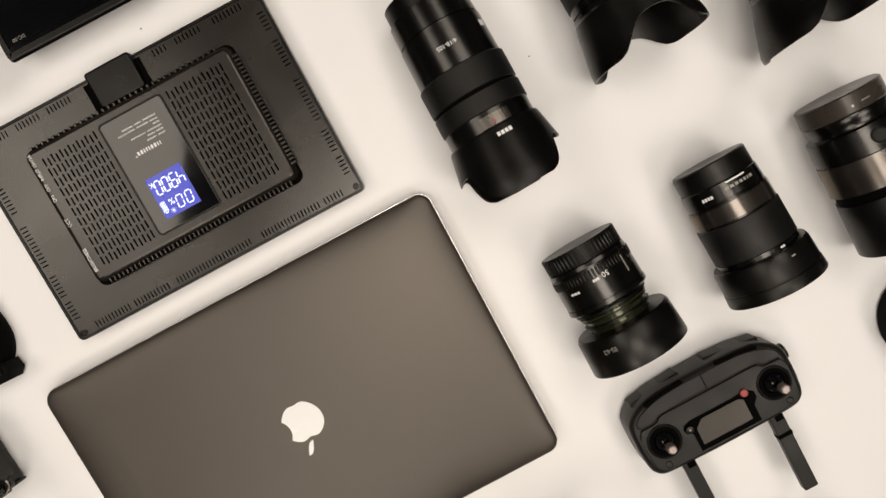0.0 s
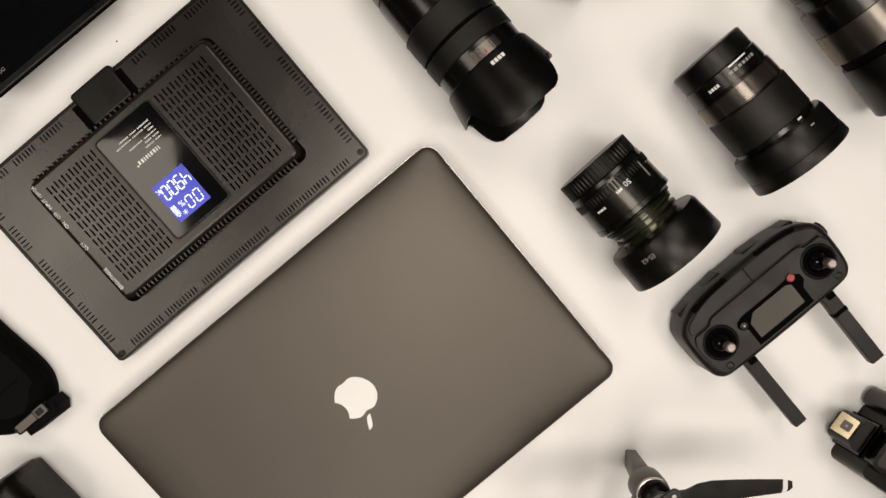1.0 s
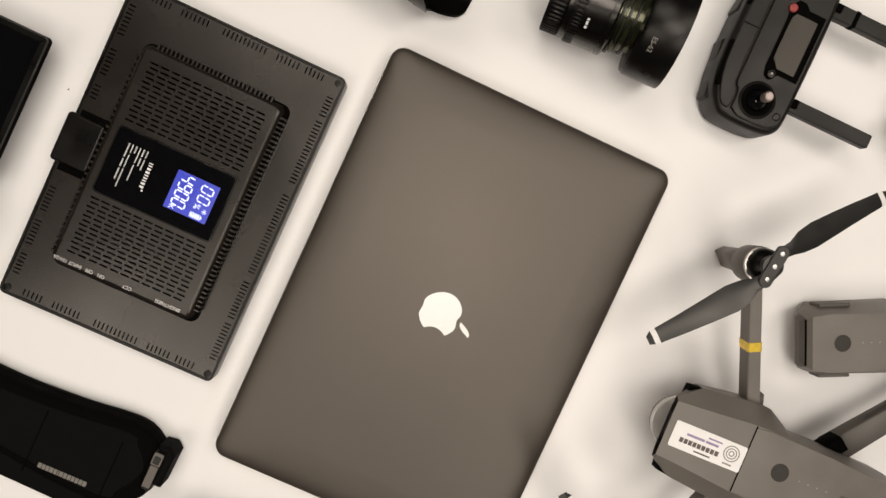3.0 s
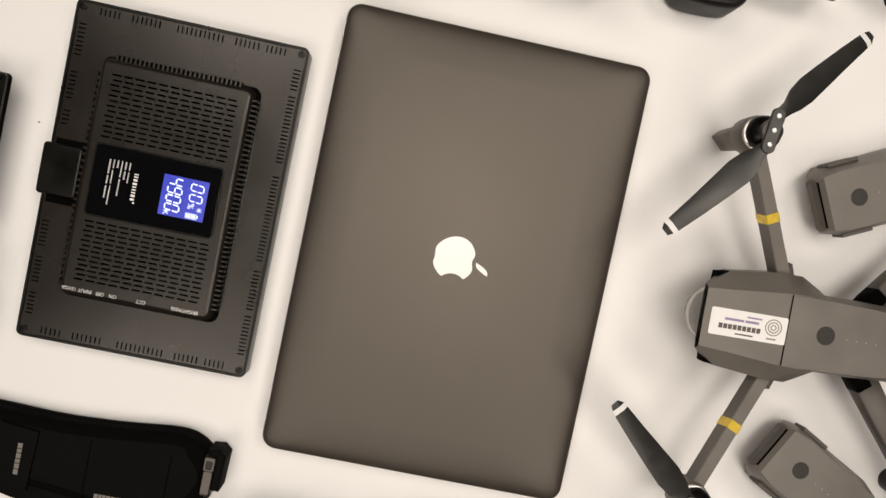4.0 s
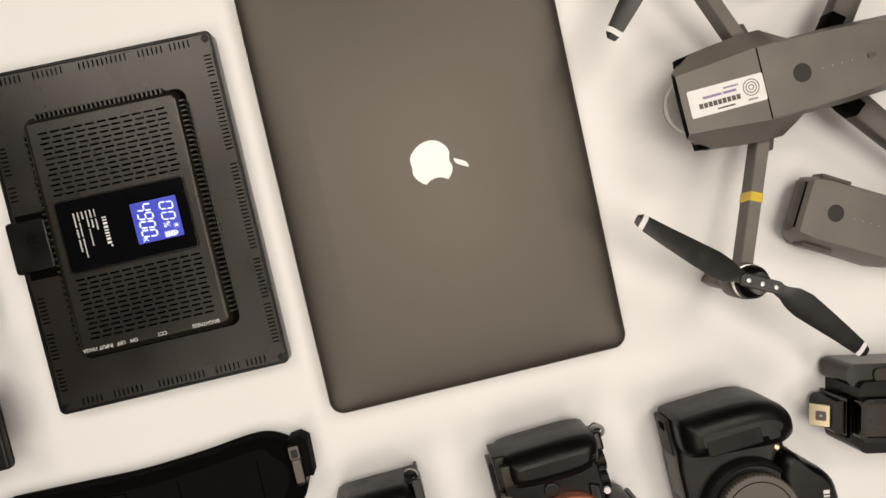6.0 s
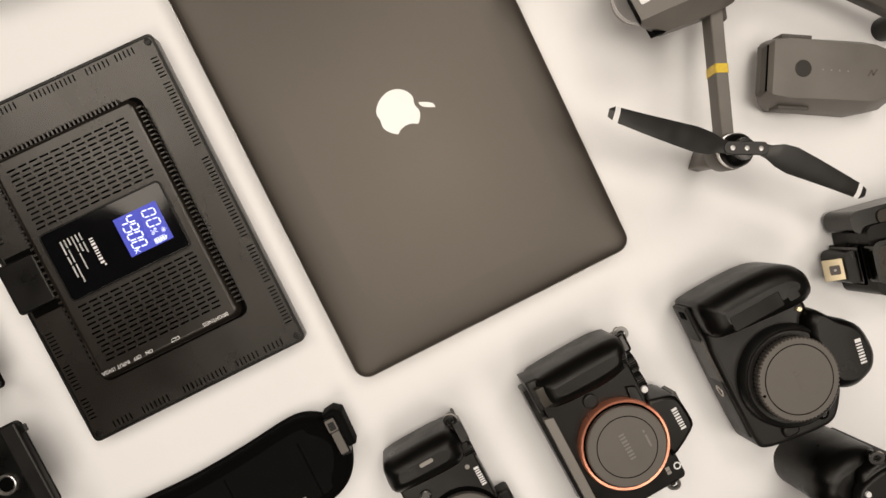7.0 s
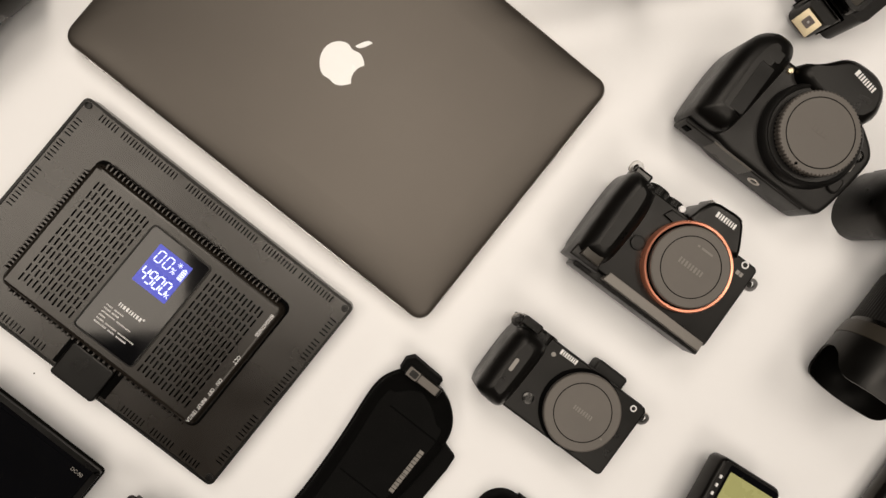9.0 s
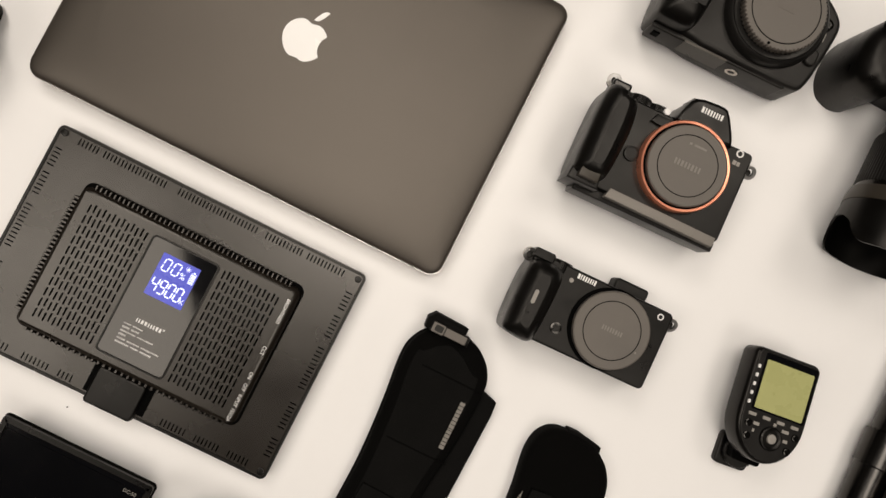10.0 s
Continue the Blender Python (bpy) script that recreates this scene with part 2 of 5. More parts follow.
def bars(widths, h, gap, x, y, z, rz, material, parent, name="printed_bar", label="", m=None, thick=0.00025):
    """Plain bars in one line that stand for a word or a mark, centred at a place."""
    total = sum(widths) + gap * (len(widths) - 1)
    bm, u = bmesh.new(), -total / 2
    for w in widths:
        slab(bm, rect(u, u + w, -h / 2, h / 2), 0, thick)
        u += w + gap
    return part(name, bm, material, parent, label, smooth=False, m=(m or Matrix()) @ pose(x, y, z, 0, 0, rz))


def slot_cells(bm, x0, x1, y0, y1, z, nx, ny, long, wide, depth, shift=0.0, along_y=True, skip=None, deep=None):
    """A sheet with a grid of sunk slots; shift: how far every other row is moved, in cells."""
    cx, cy = (x1 - x0) / nx, (y1 - y0) / ny
    hx, hy = (wide / 2, long / 2) if along_y else (long / 2, wide / 2)
    for i in range(nx):
        for j in range(ny):
            ax, ay = x0 + cx * i, y0 + cy * j
            mx, my = ax + cx / 2, ay + cy / 2 + (shift * cy if i % 2 else 0)
            o = [bm.verts.new((p, q, z)) for p, q in ((ax, ay), (ax + cx, ay), (ax + cx, ay + cy), (ax, ay + cy))]
            if skip and skip(i, j):
                bm.faces.new(o)
                continue
            c = min(hx, hy) * 0.6
            shape = [(-hx + c, -hy), (hx - c, -hy), (hx, -hy + c), (hx, hy - c), (hx - c, hy), (-hx + c, hy), (-hx, hy - c), (-hx, -hy + c)]
            h = [bm.verts.new((mx + p, my + q, z)) for p, q in shape]
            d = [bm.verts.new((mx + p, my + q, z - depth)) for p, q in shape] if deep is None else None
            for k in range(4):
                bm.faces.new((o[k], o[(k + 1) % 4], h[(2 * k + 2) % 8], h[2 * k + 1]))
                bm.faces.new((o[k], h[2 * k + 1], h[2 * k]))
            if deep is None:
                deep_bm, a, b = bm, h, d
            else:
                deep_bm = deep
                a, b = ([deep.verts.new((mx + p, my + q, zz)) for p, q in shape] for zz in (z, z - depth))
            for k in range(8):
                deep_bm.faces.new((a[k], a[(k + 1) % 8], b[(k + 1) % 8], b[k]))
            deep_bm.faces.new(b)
    return bm


def sheet(bm, x0, x1, y0, y1, z):
    bm.faces.new([bm.verts.new((x, y, z)) for x, y in ((x0, y0), (x1, y0), (x1, y1), (x0, y1))])


def loft(rows):
    """Skins outlines with the same number of corners; rows of lists of (x, y, z)."""
    bm = bmesh.new()
    rings = [[bm.verts.new(p) for p in r] for r in rows]
    n = len(rings[0])
    for a, b in zip(rings, rings[1:]):
        for i in range(n):
            bm.faces.new((a[i], a[(i + 1) % n], b[(i + 1) % n], b[i]))
    bm.faces.new(rings[0])
    bm.faces.new(rings[-1])
    return bm


def soften(bm, width, segments=2, angle=25):
    edges = [e for e in bm.edges if len(e.link_faces) == 2 and e.calc_face_angle(0) > radians(angle)]
    bmesh.ops.bevel(bm, geom=edges, offset=width, segments=segments, affect="EDGES", profile=0.5, clamp_overlap=True)
    return bm


def structure(name, bm, material, label, smooth=False):
    SIZE[0] = 1.0
    ob = part(name, bm, material, None, label, smooth)
    return tagged(ob, category=name.split("_")[0], kind="structure")


# ---- the room ----
structure("tabletop", block(-1.1, 1.1, -0.75, 0.75, -0.03, 0, 0.01, 0.003), TABLE, "plain white tabletop, matt and slightly stained")["category"] = "table"
# floor, ceiling and walls are unseen; ceiling and walls dim to darken reflections
structure("floor", block(-2.6, 2.6, -2.6, 2.6, -0.80, -0.75), FLOORWOOD, "dark floor under the table")
structure("ceiling", block(-2.6, 2.6, -2.6, 2.6, 2.5, 2.55), WALLPAINT, "unseen grey ceiling, dim to keep reflections dark")
structure("wall_north", block(-2.6, 2.6, 2.6, 2.7, -0.75, 2.5), WALLPAINT, "unseen warm grey wall, dim to keep reflections dark")
structure("wall_south", block(-2.6, 2.6, -2.7, -2.6, -0.75, 2.5), WALLPAINT, "unseen warm grey wall, dim to keep reflections dark")
structure("wall_east", block(2.6, 2.7, -2.6, 2.6, -0.75, 2.5), WALLPAINT, "unseen warm grey wall, dim to keep reflections dark")
structure("wall_west", block(-2.7, -2.6, -2.6, 2.6, -0.75, 2.5), WALLPAINT, "unseen warm grey wall, dim to keep reflections dark")
for lx in (-1.0, 1.0):
    for ly in (-0.65, 0.65):
        structure("table_leg", block(lx - 0.03, lx + 0.03, ly - 0.03, ly + 0.03, -0.75, -0.03, 0.005), TABLE, "square white table leg")["category"] = "table"


# ---- laptop ----
def laptop():
    t = thing("laptop", 0, 0, "closed dark grey aluminium laptop with a white emblem", "laptop", size=1.0)
    X, Y = 0.1820, 0.1247
    part("base", prism(rect(-X - 0.0007, X + 0.0007, -Y - 0.0007, Y + 0.0007, 0.012, 8), 0.0012, 0.0172, 0.0004, 0.004), ALU, t, "bare aluminium base")
    rows = ((0.0008, 0.0170), (0, 0.0175), (0, 0.0183), (0.0004, 0.0193), (0.0014, 0.0202), (0.003, 0.0210), (0.006, 0.0219), (0.010, 0.02265), (0.016, 0.02325), (0.024, 0.02367), (0.034, 0.0239))
    part("lid", loft([[(x, y, z) for x, y in rect(-X + d, X - d, -Y + d, Y - d, 0.0115 + 0.7 * d, 8)] for d, z in rows]), LID, t)
    # emblem: a round fruit with a bite, and a leaf
    body = []
    for i in range(72):
        a = 2 * math.pi * i / 72
        x, y = 0.0180 * math.cos(a), 0.0174 * math.sin(a)
        x *= 1.0 + 0.09 * math.sin(a)
        y -= 0.0026 * math.exp(-(x / 0.0045) ** 2) * (1 if math.sin(a) > 0 else -0.75)
        q = Vector((x - 0.0250, y - 0.0020))
        if q.length < 0.0130:
            q = q.normalized() * 0.0130
            x, y = 0.0250 + q.x, 0.0020 + q.y
        body.append((x + 0.0008, y - 0.0022))
    e = part("emblem", prism(body, 0.0238, 0.02412), EMBLEM, t, "white fruit-shaped emblem", smooth=False)
    leaf = [(0.0004 + 0.0094 * s, 0.0162 + 0.0106 * s + k * 0.0036 * math.sin(math.pi * s)) for k, rng in ((-1, range(0, 13)), (1, range(11, 0, -1))) for s in [i / 12 for i in rng]]
    part("leaf", prism(leaf, 0.0238, 0.02412), EMBLEM, t, smooth=False)
    for fx in (-0.15, 0.15):
        for fy in (-0.10, 0.10):
            part("rubber_foot", prism(disc(fx, fy, 0.006, 20), 0, 0.002), RUBBER, t)
    return t


laptop()


# ---- LED panel lamp ----
def led_panel():
    t = thing("led_panel_light", -0.0040, -0.2400, "black LED video light lying face down, blue display lit", "video light", size=1.0)
    X, Y, Z = 0.1350, 0.0918, 0.016
    part("body", prism(rect(-X, X, -Y, Y, 0.005), 0, Z - 0.0022, 0.0010, 0.0015), PANEL, t)
    # back plate with slots along its rim
    bm = bmesh.new()
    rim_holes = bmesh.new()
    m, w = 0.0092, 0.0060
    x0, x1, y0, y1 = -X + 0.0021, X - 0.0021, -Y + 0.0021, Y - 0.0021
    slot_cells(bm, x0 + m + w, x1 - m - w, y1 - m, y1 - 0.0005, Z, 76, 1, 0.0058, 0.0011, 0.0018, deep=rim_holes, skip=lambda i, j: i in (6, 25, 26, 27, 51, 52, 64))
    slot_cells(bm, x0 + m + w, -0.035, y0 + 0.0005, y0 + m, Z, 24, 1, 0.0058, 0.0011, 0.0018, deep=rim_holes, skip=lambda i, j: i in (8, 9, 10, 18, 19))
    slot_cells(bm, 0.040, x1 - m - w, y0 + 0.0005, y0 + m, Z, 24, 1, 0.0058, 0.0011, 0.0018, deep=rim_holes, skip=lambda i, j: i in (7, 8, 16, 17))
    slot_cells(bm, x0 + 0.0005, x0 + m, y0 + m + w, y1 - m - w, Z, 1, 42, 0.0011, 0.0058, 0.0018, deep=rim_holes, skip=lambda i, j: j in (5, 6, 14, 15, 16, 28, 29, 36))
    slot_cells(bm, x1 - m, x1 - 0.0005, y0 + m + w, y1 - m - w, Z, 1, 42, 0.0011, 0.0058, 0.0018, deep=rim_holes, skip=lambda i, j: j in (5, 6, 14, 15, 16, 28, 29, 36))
    sheet(bm, x0 + m, x1 - m, y0 + m, y1 - m, Z)
    for a, b, c, d in ((x0, x0 + m + w, y1 - m, y1), (x1 - m - w, x1, y1 - m, y1), (x0, x0 + m + w, y0, y0 + m), (x1 - m - w, x1, y0, y0 + m), (-0.035, 0.040, y0, y0 + m), (x0, x0 + m, y0 + m, y0 + m + w), (x0, x0 + m, y1 - m - w, y1 - m), (x1 - m, x1, y0 + m, y0 + m + w), (x1 - m, x1, y1 - m - w, y1 - m)):
        sheet(bm, a, b, c, d, Z)
    plate = part("back_plate", bm, PANEL, t)
    # walls and floors of the rim slots, coloured near-black for their shade
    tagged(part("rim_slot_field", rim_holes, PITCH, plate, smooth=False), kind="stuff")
    rim = rect(-X, X, -Y, Y, 0.005)
    part("rim", ring(rim, inset(rim, 0.0022), 0.012, Z + 0.0006), BLACK, t)
    for sx in (-1, 1):
        for sy in (-1, 1):
            part("screw", lathe_z([(Z - 0.001, 0.0028), (Z + 0.0012, 0.0028), (Z + 0.0013, 0.0018), (Z + 0.0006, 0.0016)], sx * (X - 0.0056), sy * (Y - 0.0056), 16), BLACK, t)
    # raised housing
    bx0, bx1, by0, by1 = -0.0945, 0.0945, -0.0625, 0.0585
    zt = 0.0262
    foot_o = rect(bx0, bx1, by0, by1, 0.007)
    h = part("housing", prism(foot_o, Z - 0.001, zt - 0.0006, dome=[(0.0, Z + 0.001), (0.0006, zt - 0.0042), (0.0013, zt - 0.0026), (0.0024, zt - 0.0012), (0.0036, zt - 0.0004), (0.0050, zt), (0.0051, zt - 0.0042)]), PANEL, t)
    # thin near-black slab: contact and gap shade round the housing, as colour
    part("base_gap_shade", prism(rect(bx0 - 0.0014, bx1 + 0.0014, by0 - 0.0014, by1 + 0.0030, 0.0075), Z - 0.001, Z + 0.0005), PITCH, t, smooth=False)
    gx0, gx1, gy0, gy1 = bx0 + 0.0050, bx1 - 0.0050, by0 + 0.0050, by1 - 0.0050
    sy0, sy1 = -0.0520, 0.0468
    bm = bmesh.new()
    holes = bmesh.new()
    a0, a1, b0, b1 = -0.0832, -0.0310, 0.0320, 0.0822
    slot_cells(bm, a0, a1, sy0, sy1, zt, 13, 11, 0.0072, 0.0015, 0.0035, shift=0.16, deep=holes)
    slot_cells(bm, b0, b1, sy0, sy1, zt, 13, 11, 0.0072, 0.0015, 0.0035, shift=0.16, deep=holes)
    for p, q in ((gx0, a0), (a1, b0), (b1, gx1)):
        sheet(bm, p, q, sy0, sy1, zt)
    sheet(bm, gx0, gx1, gy0, sy0, zt)
    sheet(bm, gx0, gx1, sy1, gy1, zt)
    part("grille", bm, PANEL, h, "slotted ventilation grille", smooth=False)
    # grille slot insides take a near-black colour in place of shade
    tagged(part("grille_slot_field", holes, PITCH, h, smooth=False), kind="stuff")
    # comb of cooling teeth along three flanks
    def teeth(name, n, place, sx, sy):
        bm = bmesh.new()
        for i in range(n):
            x, y = place(i / (n - 1))
            slab(bm, rect(x - sx, x + sx, y - sy, y + sy), Z, zt - 0.0018, 0.0004, steps=1)
        part(name, bm, PANEL, h, smooth=False)
        # solid near-black bars between the teeth give the gaps their shade
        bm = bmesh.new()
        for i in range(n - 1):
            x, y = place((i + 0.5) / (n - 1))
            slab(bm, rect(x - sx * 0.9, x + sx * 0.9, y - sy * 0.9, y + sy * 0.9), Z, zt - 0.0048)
        part("vent_gap_shade", bm, PITCH, h, smooth=False)
    teeth("cooling_teeth", 44, lambda s: (bx0 + 0.010 + s * 0.168, by1 + 0.0006), 0.0009, 0.0022)
    teeth("cooling_teeth", 28, lambda s: (bx0 - 0.0002, by0 + 0.012 + s * 0.096), 0.0024, 0.0011)
    teeth("cooling_teeth", 34, lambda s: (bx0 + 0.012 + s * 0.168, by0 + 0.0002), 0.0011, 0.0014)
    # display window
    d = part("display_window", block(-0.0270, 0.0281, -0.0514, 0.0466, zt - 0.001, zt + 0.0009, 0.003, 0.0004), GLOSS, t, "glossy black display window")
    wr = rect(-0.0282, 0.0293, -0.0526, 0.0478, 0.004)
    part("window_frame", ring(wr, inset(wr, 0.0012), zt - 0.001, zt + 0.0013), BLACK, d)
    zl = zt + 0.0012
    lcd = part("lcd", block(-0.0144, 0.0173, 0.0028, 0.0381, zt, zl, 0.0006), BLUE, t, "lit blue display")
    zs = zl + 0.0002
    # seven-segment digits
    segs = {"0": "abcdef", "4": "bcfg", "9": "abcdfg"}

    def digit(ch, x, y, hgt, wid):
        s, lean, g = hgt * 0.105, 0.10, hgt * 0.035
        hw, hh = wid / 2, hgt / 2
        where = {"a": (0, hh, 1), "g": (0, 0, 1), "d": (0, -hh, 1), "b": (hw, hh / 2, 0), "c": (hw, -hh / 2, 0), "f": (-hw, hh / 2, 0), "e": (-hw, -hh / 2, 0)}
        for k in segs[ch]:
            px, py, flat = where[k]
            l = (hw if flat else hh / 2) - g
            e = s / 2
            out = [(-l, 0), (-l + e, -e), (l - e, -e), (l, 0), (l - e, e), (-l + e, e)]
            if not flat:
                out = [(-q, p) for p, q in out]
            part("segment", prism([(x + px + p + (py + q) * lean, y + py + q) for p, q in out], zl - 0.0001, zs), SEGMENT, lcd, smooth=False)
    digit("0", -0.0080, 0.0298, 0.0098, 0.0052)
    digit("0", 0.0002, 0.0298, 0.0098, 0.0052)
    for i, c in enumerate("4900"):
        digit(c, -0.0100 + 0.0068 * i, 0.0128, 0.0112, 0.0048)
    writing("%", 0.0070, 0.0066, 0.0268, zs, 0, SEGMENT, lcd, name="percent_sign")
    writing("K", 0.0058, 0.0149, 0.0086, zs, 0, SEGMENT, lcd, name="unit_letter")
    bm = bmesh.new()
    sx, sy = 0.0086, 0.0340
    slab(bm, disc(sx, sy, 0.0009, 12), zl - 0.0001, zs)
    for k in range(8):
        a = math.pi / 4 * k
        c, s = math.cos(a), math.sin(a)
        slab(bm, [(sx + c * u - s * v, sy + s * u + c * v) for u, v in ((0.0013, -0.0002), (0.0021, -0.0002), (0.0021, 0.0002), (0.0013, 0.0002))], zl - 0.0001, zs)
    part("sun_symbol", bm, SEGMENT, lcd, smooth=False)
    bo = rect(0.0120, 0.0162, 0.0240, 0.0330, 0.0005, 2)
    part("battery_symbol", ring(bo, inset(bo, 0.0004), zl - 0.0001, zs), SEGMENT, lcd, smooth=False)
    bm = bmesh.new()
    for k in range(4):
        slab(bm, rect(0.0127, 0.0155, 0.0248 + 0.0019 * k, 0.0262 + 0.0019 * k), zl - 0.0001, zs)
    slab(bm, rect(0.0132, 0.0150, 0.0331, 0.0340), zl - 0.0001, zs)
    part("battery_level", bm, SEGMENT, lcd, smooth=False)
    zw = zt + 0.0009
    bars([0.0009, 0.0010, 0.0018, 0.0018, 0.0010, 0.0012, 0.0010, 0.0018, 0.0018], 0.0032, 0.0011, 0.0010, -0.0182, zw, 0, WHITE, d, "maker_mark")
    bars([0.0014], 0.0014, 0, 0.0132, -0.0168, zw, 0, WHITE, d, "maker_mark")
    for k, ws in enumerate(([0.0062, 0.0092], [0.0064, 0.0066], [0.0130, 0.0138], [0.0062], [0.0072, 0.0108, 0.0156], [0.0118, 0.0068, 0.0098])):
        x = -0.0172
        for w in ws:
            n = max(2, round(w / 0.0013))
            bars([w / n * (0.62 if (i + k) % 3 else 0.5) for i in range(n)], 0.0010 + 0.0002 * (k % 2), w / n * 0.4, x + w / 2, -0.0242 - 0.0031 * k, zw, 0, WHITE, d, "print_line")
            x += w + 0.0012
    # lettering on the flank by the switches
    lean = pose(0.0885, 0, zt - 0.0004)
    for text, y in (("INPUT 15V/2A", -0.0470), ("OFF", -0.0290), ("ON", -0.0190), ("CCT", 0.0030), ("BRIGHTNESS", 0.0375)):
        writing(text, 0.0041, 0, y, 0.0006, -90, WHITE, h, m=lean, width=0.92)
    # hinge block of the stand
    part("hinge_block", block(-0.0205, 0.0205, -0.0950, -0.0640, 0.0, 0.0215, 0.003, 0.002), BLACK, t)
    # flat near-black patches stand for the shaded cutouts beside the hinge
    part("hinge_slot_shade", block(-0.0250, -0.0207, -0.0880, -0.0635, Z, Z + 0.0006), PITCH, t)
    part("hinge_slot_shade", block(0.0207, 0.0265, -0.0880, -0.0635, Z, Z + 0.0006), PITCH, t)
    return t


led_panel()


# ---- lenses, all lying with their fronts towards +y ----
def lens_thing(name, x, y, rz, label, y0, r0, y1, r1, size=1.015, group="lenses on the table"):
    """A thing whose local y axis is the lens's axis; it rests on its rear rim (r0 at y0) and its front rim (r1 at y1)."""
    t = thing(name, x, y, label, "camera lens", group, size=size)
    tilt = math.atan2(r1 - r0, y1 - y0)
    z = (r0 - y0 * math.tan(tilt)) * SIZE[0]
    t.matrix_world = pose(x * UNIT, y * UNIT, (z + 0.0003) * UNIT, math.degrees(tilt), 0, rz)
    return t


def on_barrel(r, y, deg=0.0):
    """A place on top of a barrel of that radius, turned by degrees round its axis; text there reads along +x."""
    return pose(0, 0, 0, 0, deg, 0) @ pose(0, y, r)


def wrapped(words, r, y, start, h, gap, material, parent, name="printed_bar", flip=1):
    """Bars bent round a barrel, that stand for a mark."""
    bm, a = bmesh.new(), start
    for w in words:
        da = math.degrees(w / r)
        n = max(1, int(da / 4))
        for i in range(n):
            p, q = radians(a + da * i / n), radians(a + da * (i + 1) / n)
            v = [bm.verts.new((rr * math.sin(k), yy, rr * math.cos(k))) for rr in (r, r + 0.00025) for k, yy in ((p, y - h / 2), (q, y - h / 2), (q, y + h / 2), (p, y + h / 2))]
            bm.faces.new(v[4:])
            for j in range(4):
                bm.faces.new((v[j], v[(j + 1) % 4], v[4 + (j + 1) % 4], v[4 + j]))
        a += da + math.degrees(gap / r)
    return part(name, bm, material, parent, smooth=False)


def lens_fifty():
    t = lens_thing("short_prime_lens", -0.2717, -0.0045, 2.5, "short black prime lens with a ribbed rear cap and round hood", -0.023, 0.0322, 0.079, 0.0415)
    part("rear_cap", ribbed(-0.0235, -0.0095, 0.0322, 56, 0.0009), BLACK, t)
    b = part("barrel", lathe([(-0.0095, 0.0300), (-0.0090, 0.0325), (-0.006, 0.0330), (-0.0058, 0.0322), (-0.0050, 0.0322), (-0.0048, 0.0332), (0.021, 0.0336), (0.0212, 0.0330), (0.0222, 0.0330), (0.0224, 0.0340), (0.0262, 0.0342), (0.0275, 0.0330), (0.0276, 0.029)]), SATIN, t)
    part("focus_ring", ribbed(-0.004, 0.004, 0.0337, 70, 0.0006), BLACK, b)
    part("inner_barrel", lathe([(0.0276, 0.0262), (0.0325, 0.0262), (0.0327, 0.0290), (0.0342, 0.0290), (0.0344, 0.0258), (0.0400, 0.0258), (0.0402, 0.0275), (0.0415, 0.0275), (0.0417, 0.0255), (0.049, 0.0255)]), OLIVE, t, "olive-tinted shiny inner barrel")
    for y, r in ((0.0300, 0.0305), (0.0352, 0.0282), (0.0408, 0.0284)):
        part("retaining_ring", lathe([(y - 0.0008, r - 0.001), (y - 0.0006, r), (y + 0.0010, r), (y + 0.0012, r - 0.001)]), BLACK, t)
    h = part("hood", lathe([(0.0465, 0.0260), (0.0470, 0.0385), (0.0500, 0.0402), (0.0770, 0.0415), (0.0780, 0.0412), (0.0780, 0.0395), (0.055, 0.038), (0.052, 0.027)], close=False), BLACK, t, "round black lens hood")
    part("front_glass", lathe([(0.0545, 0.0375), (0.0555, 0.025), (0.0575, 0.012), (0.058, 0.001)]), GLOSS, t)
    writing("50", 0.0060, 0, 0, 0.0002, 0, WHITE, b, "white focal length lettering", m=on_barrel(0.0336, 0.0045, -4))
    wrapped([0.0015, 0.0012, 0.0012], 0.0336, 0.0055, 6, 0.002, 0.0006, WHITE, b)
    wrapped([0.0012], 0.0336, 0.0060, -38, 0.014, 0, FAINT, b, "switch_groove")
    wrapped([0.0012], 0.0336, 0.0035, -52, 0.0018, 0, STEEL, b, "index_dot")
    wrapped([0.0016, 0.0030, 0.0022], 0.0337, 0.0085, 38, 0.0018, 0.0008, WHITE, b)
    writing("ES-62", 0.0052, 0, 0, 0.0002, 0, FAINT, h, "grey lettering on the hood", m=on_barrel(0.0408, 0.0575, 36))
    return t


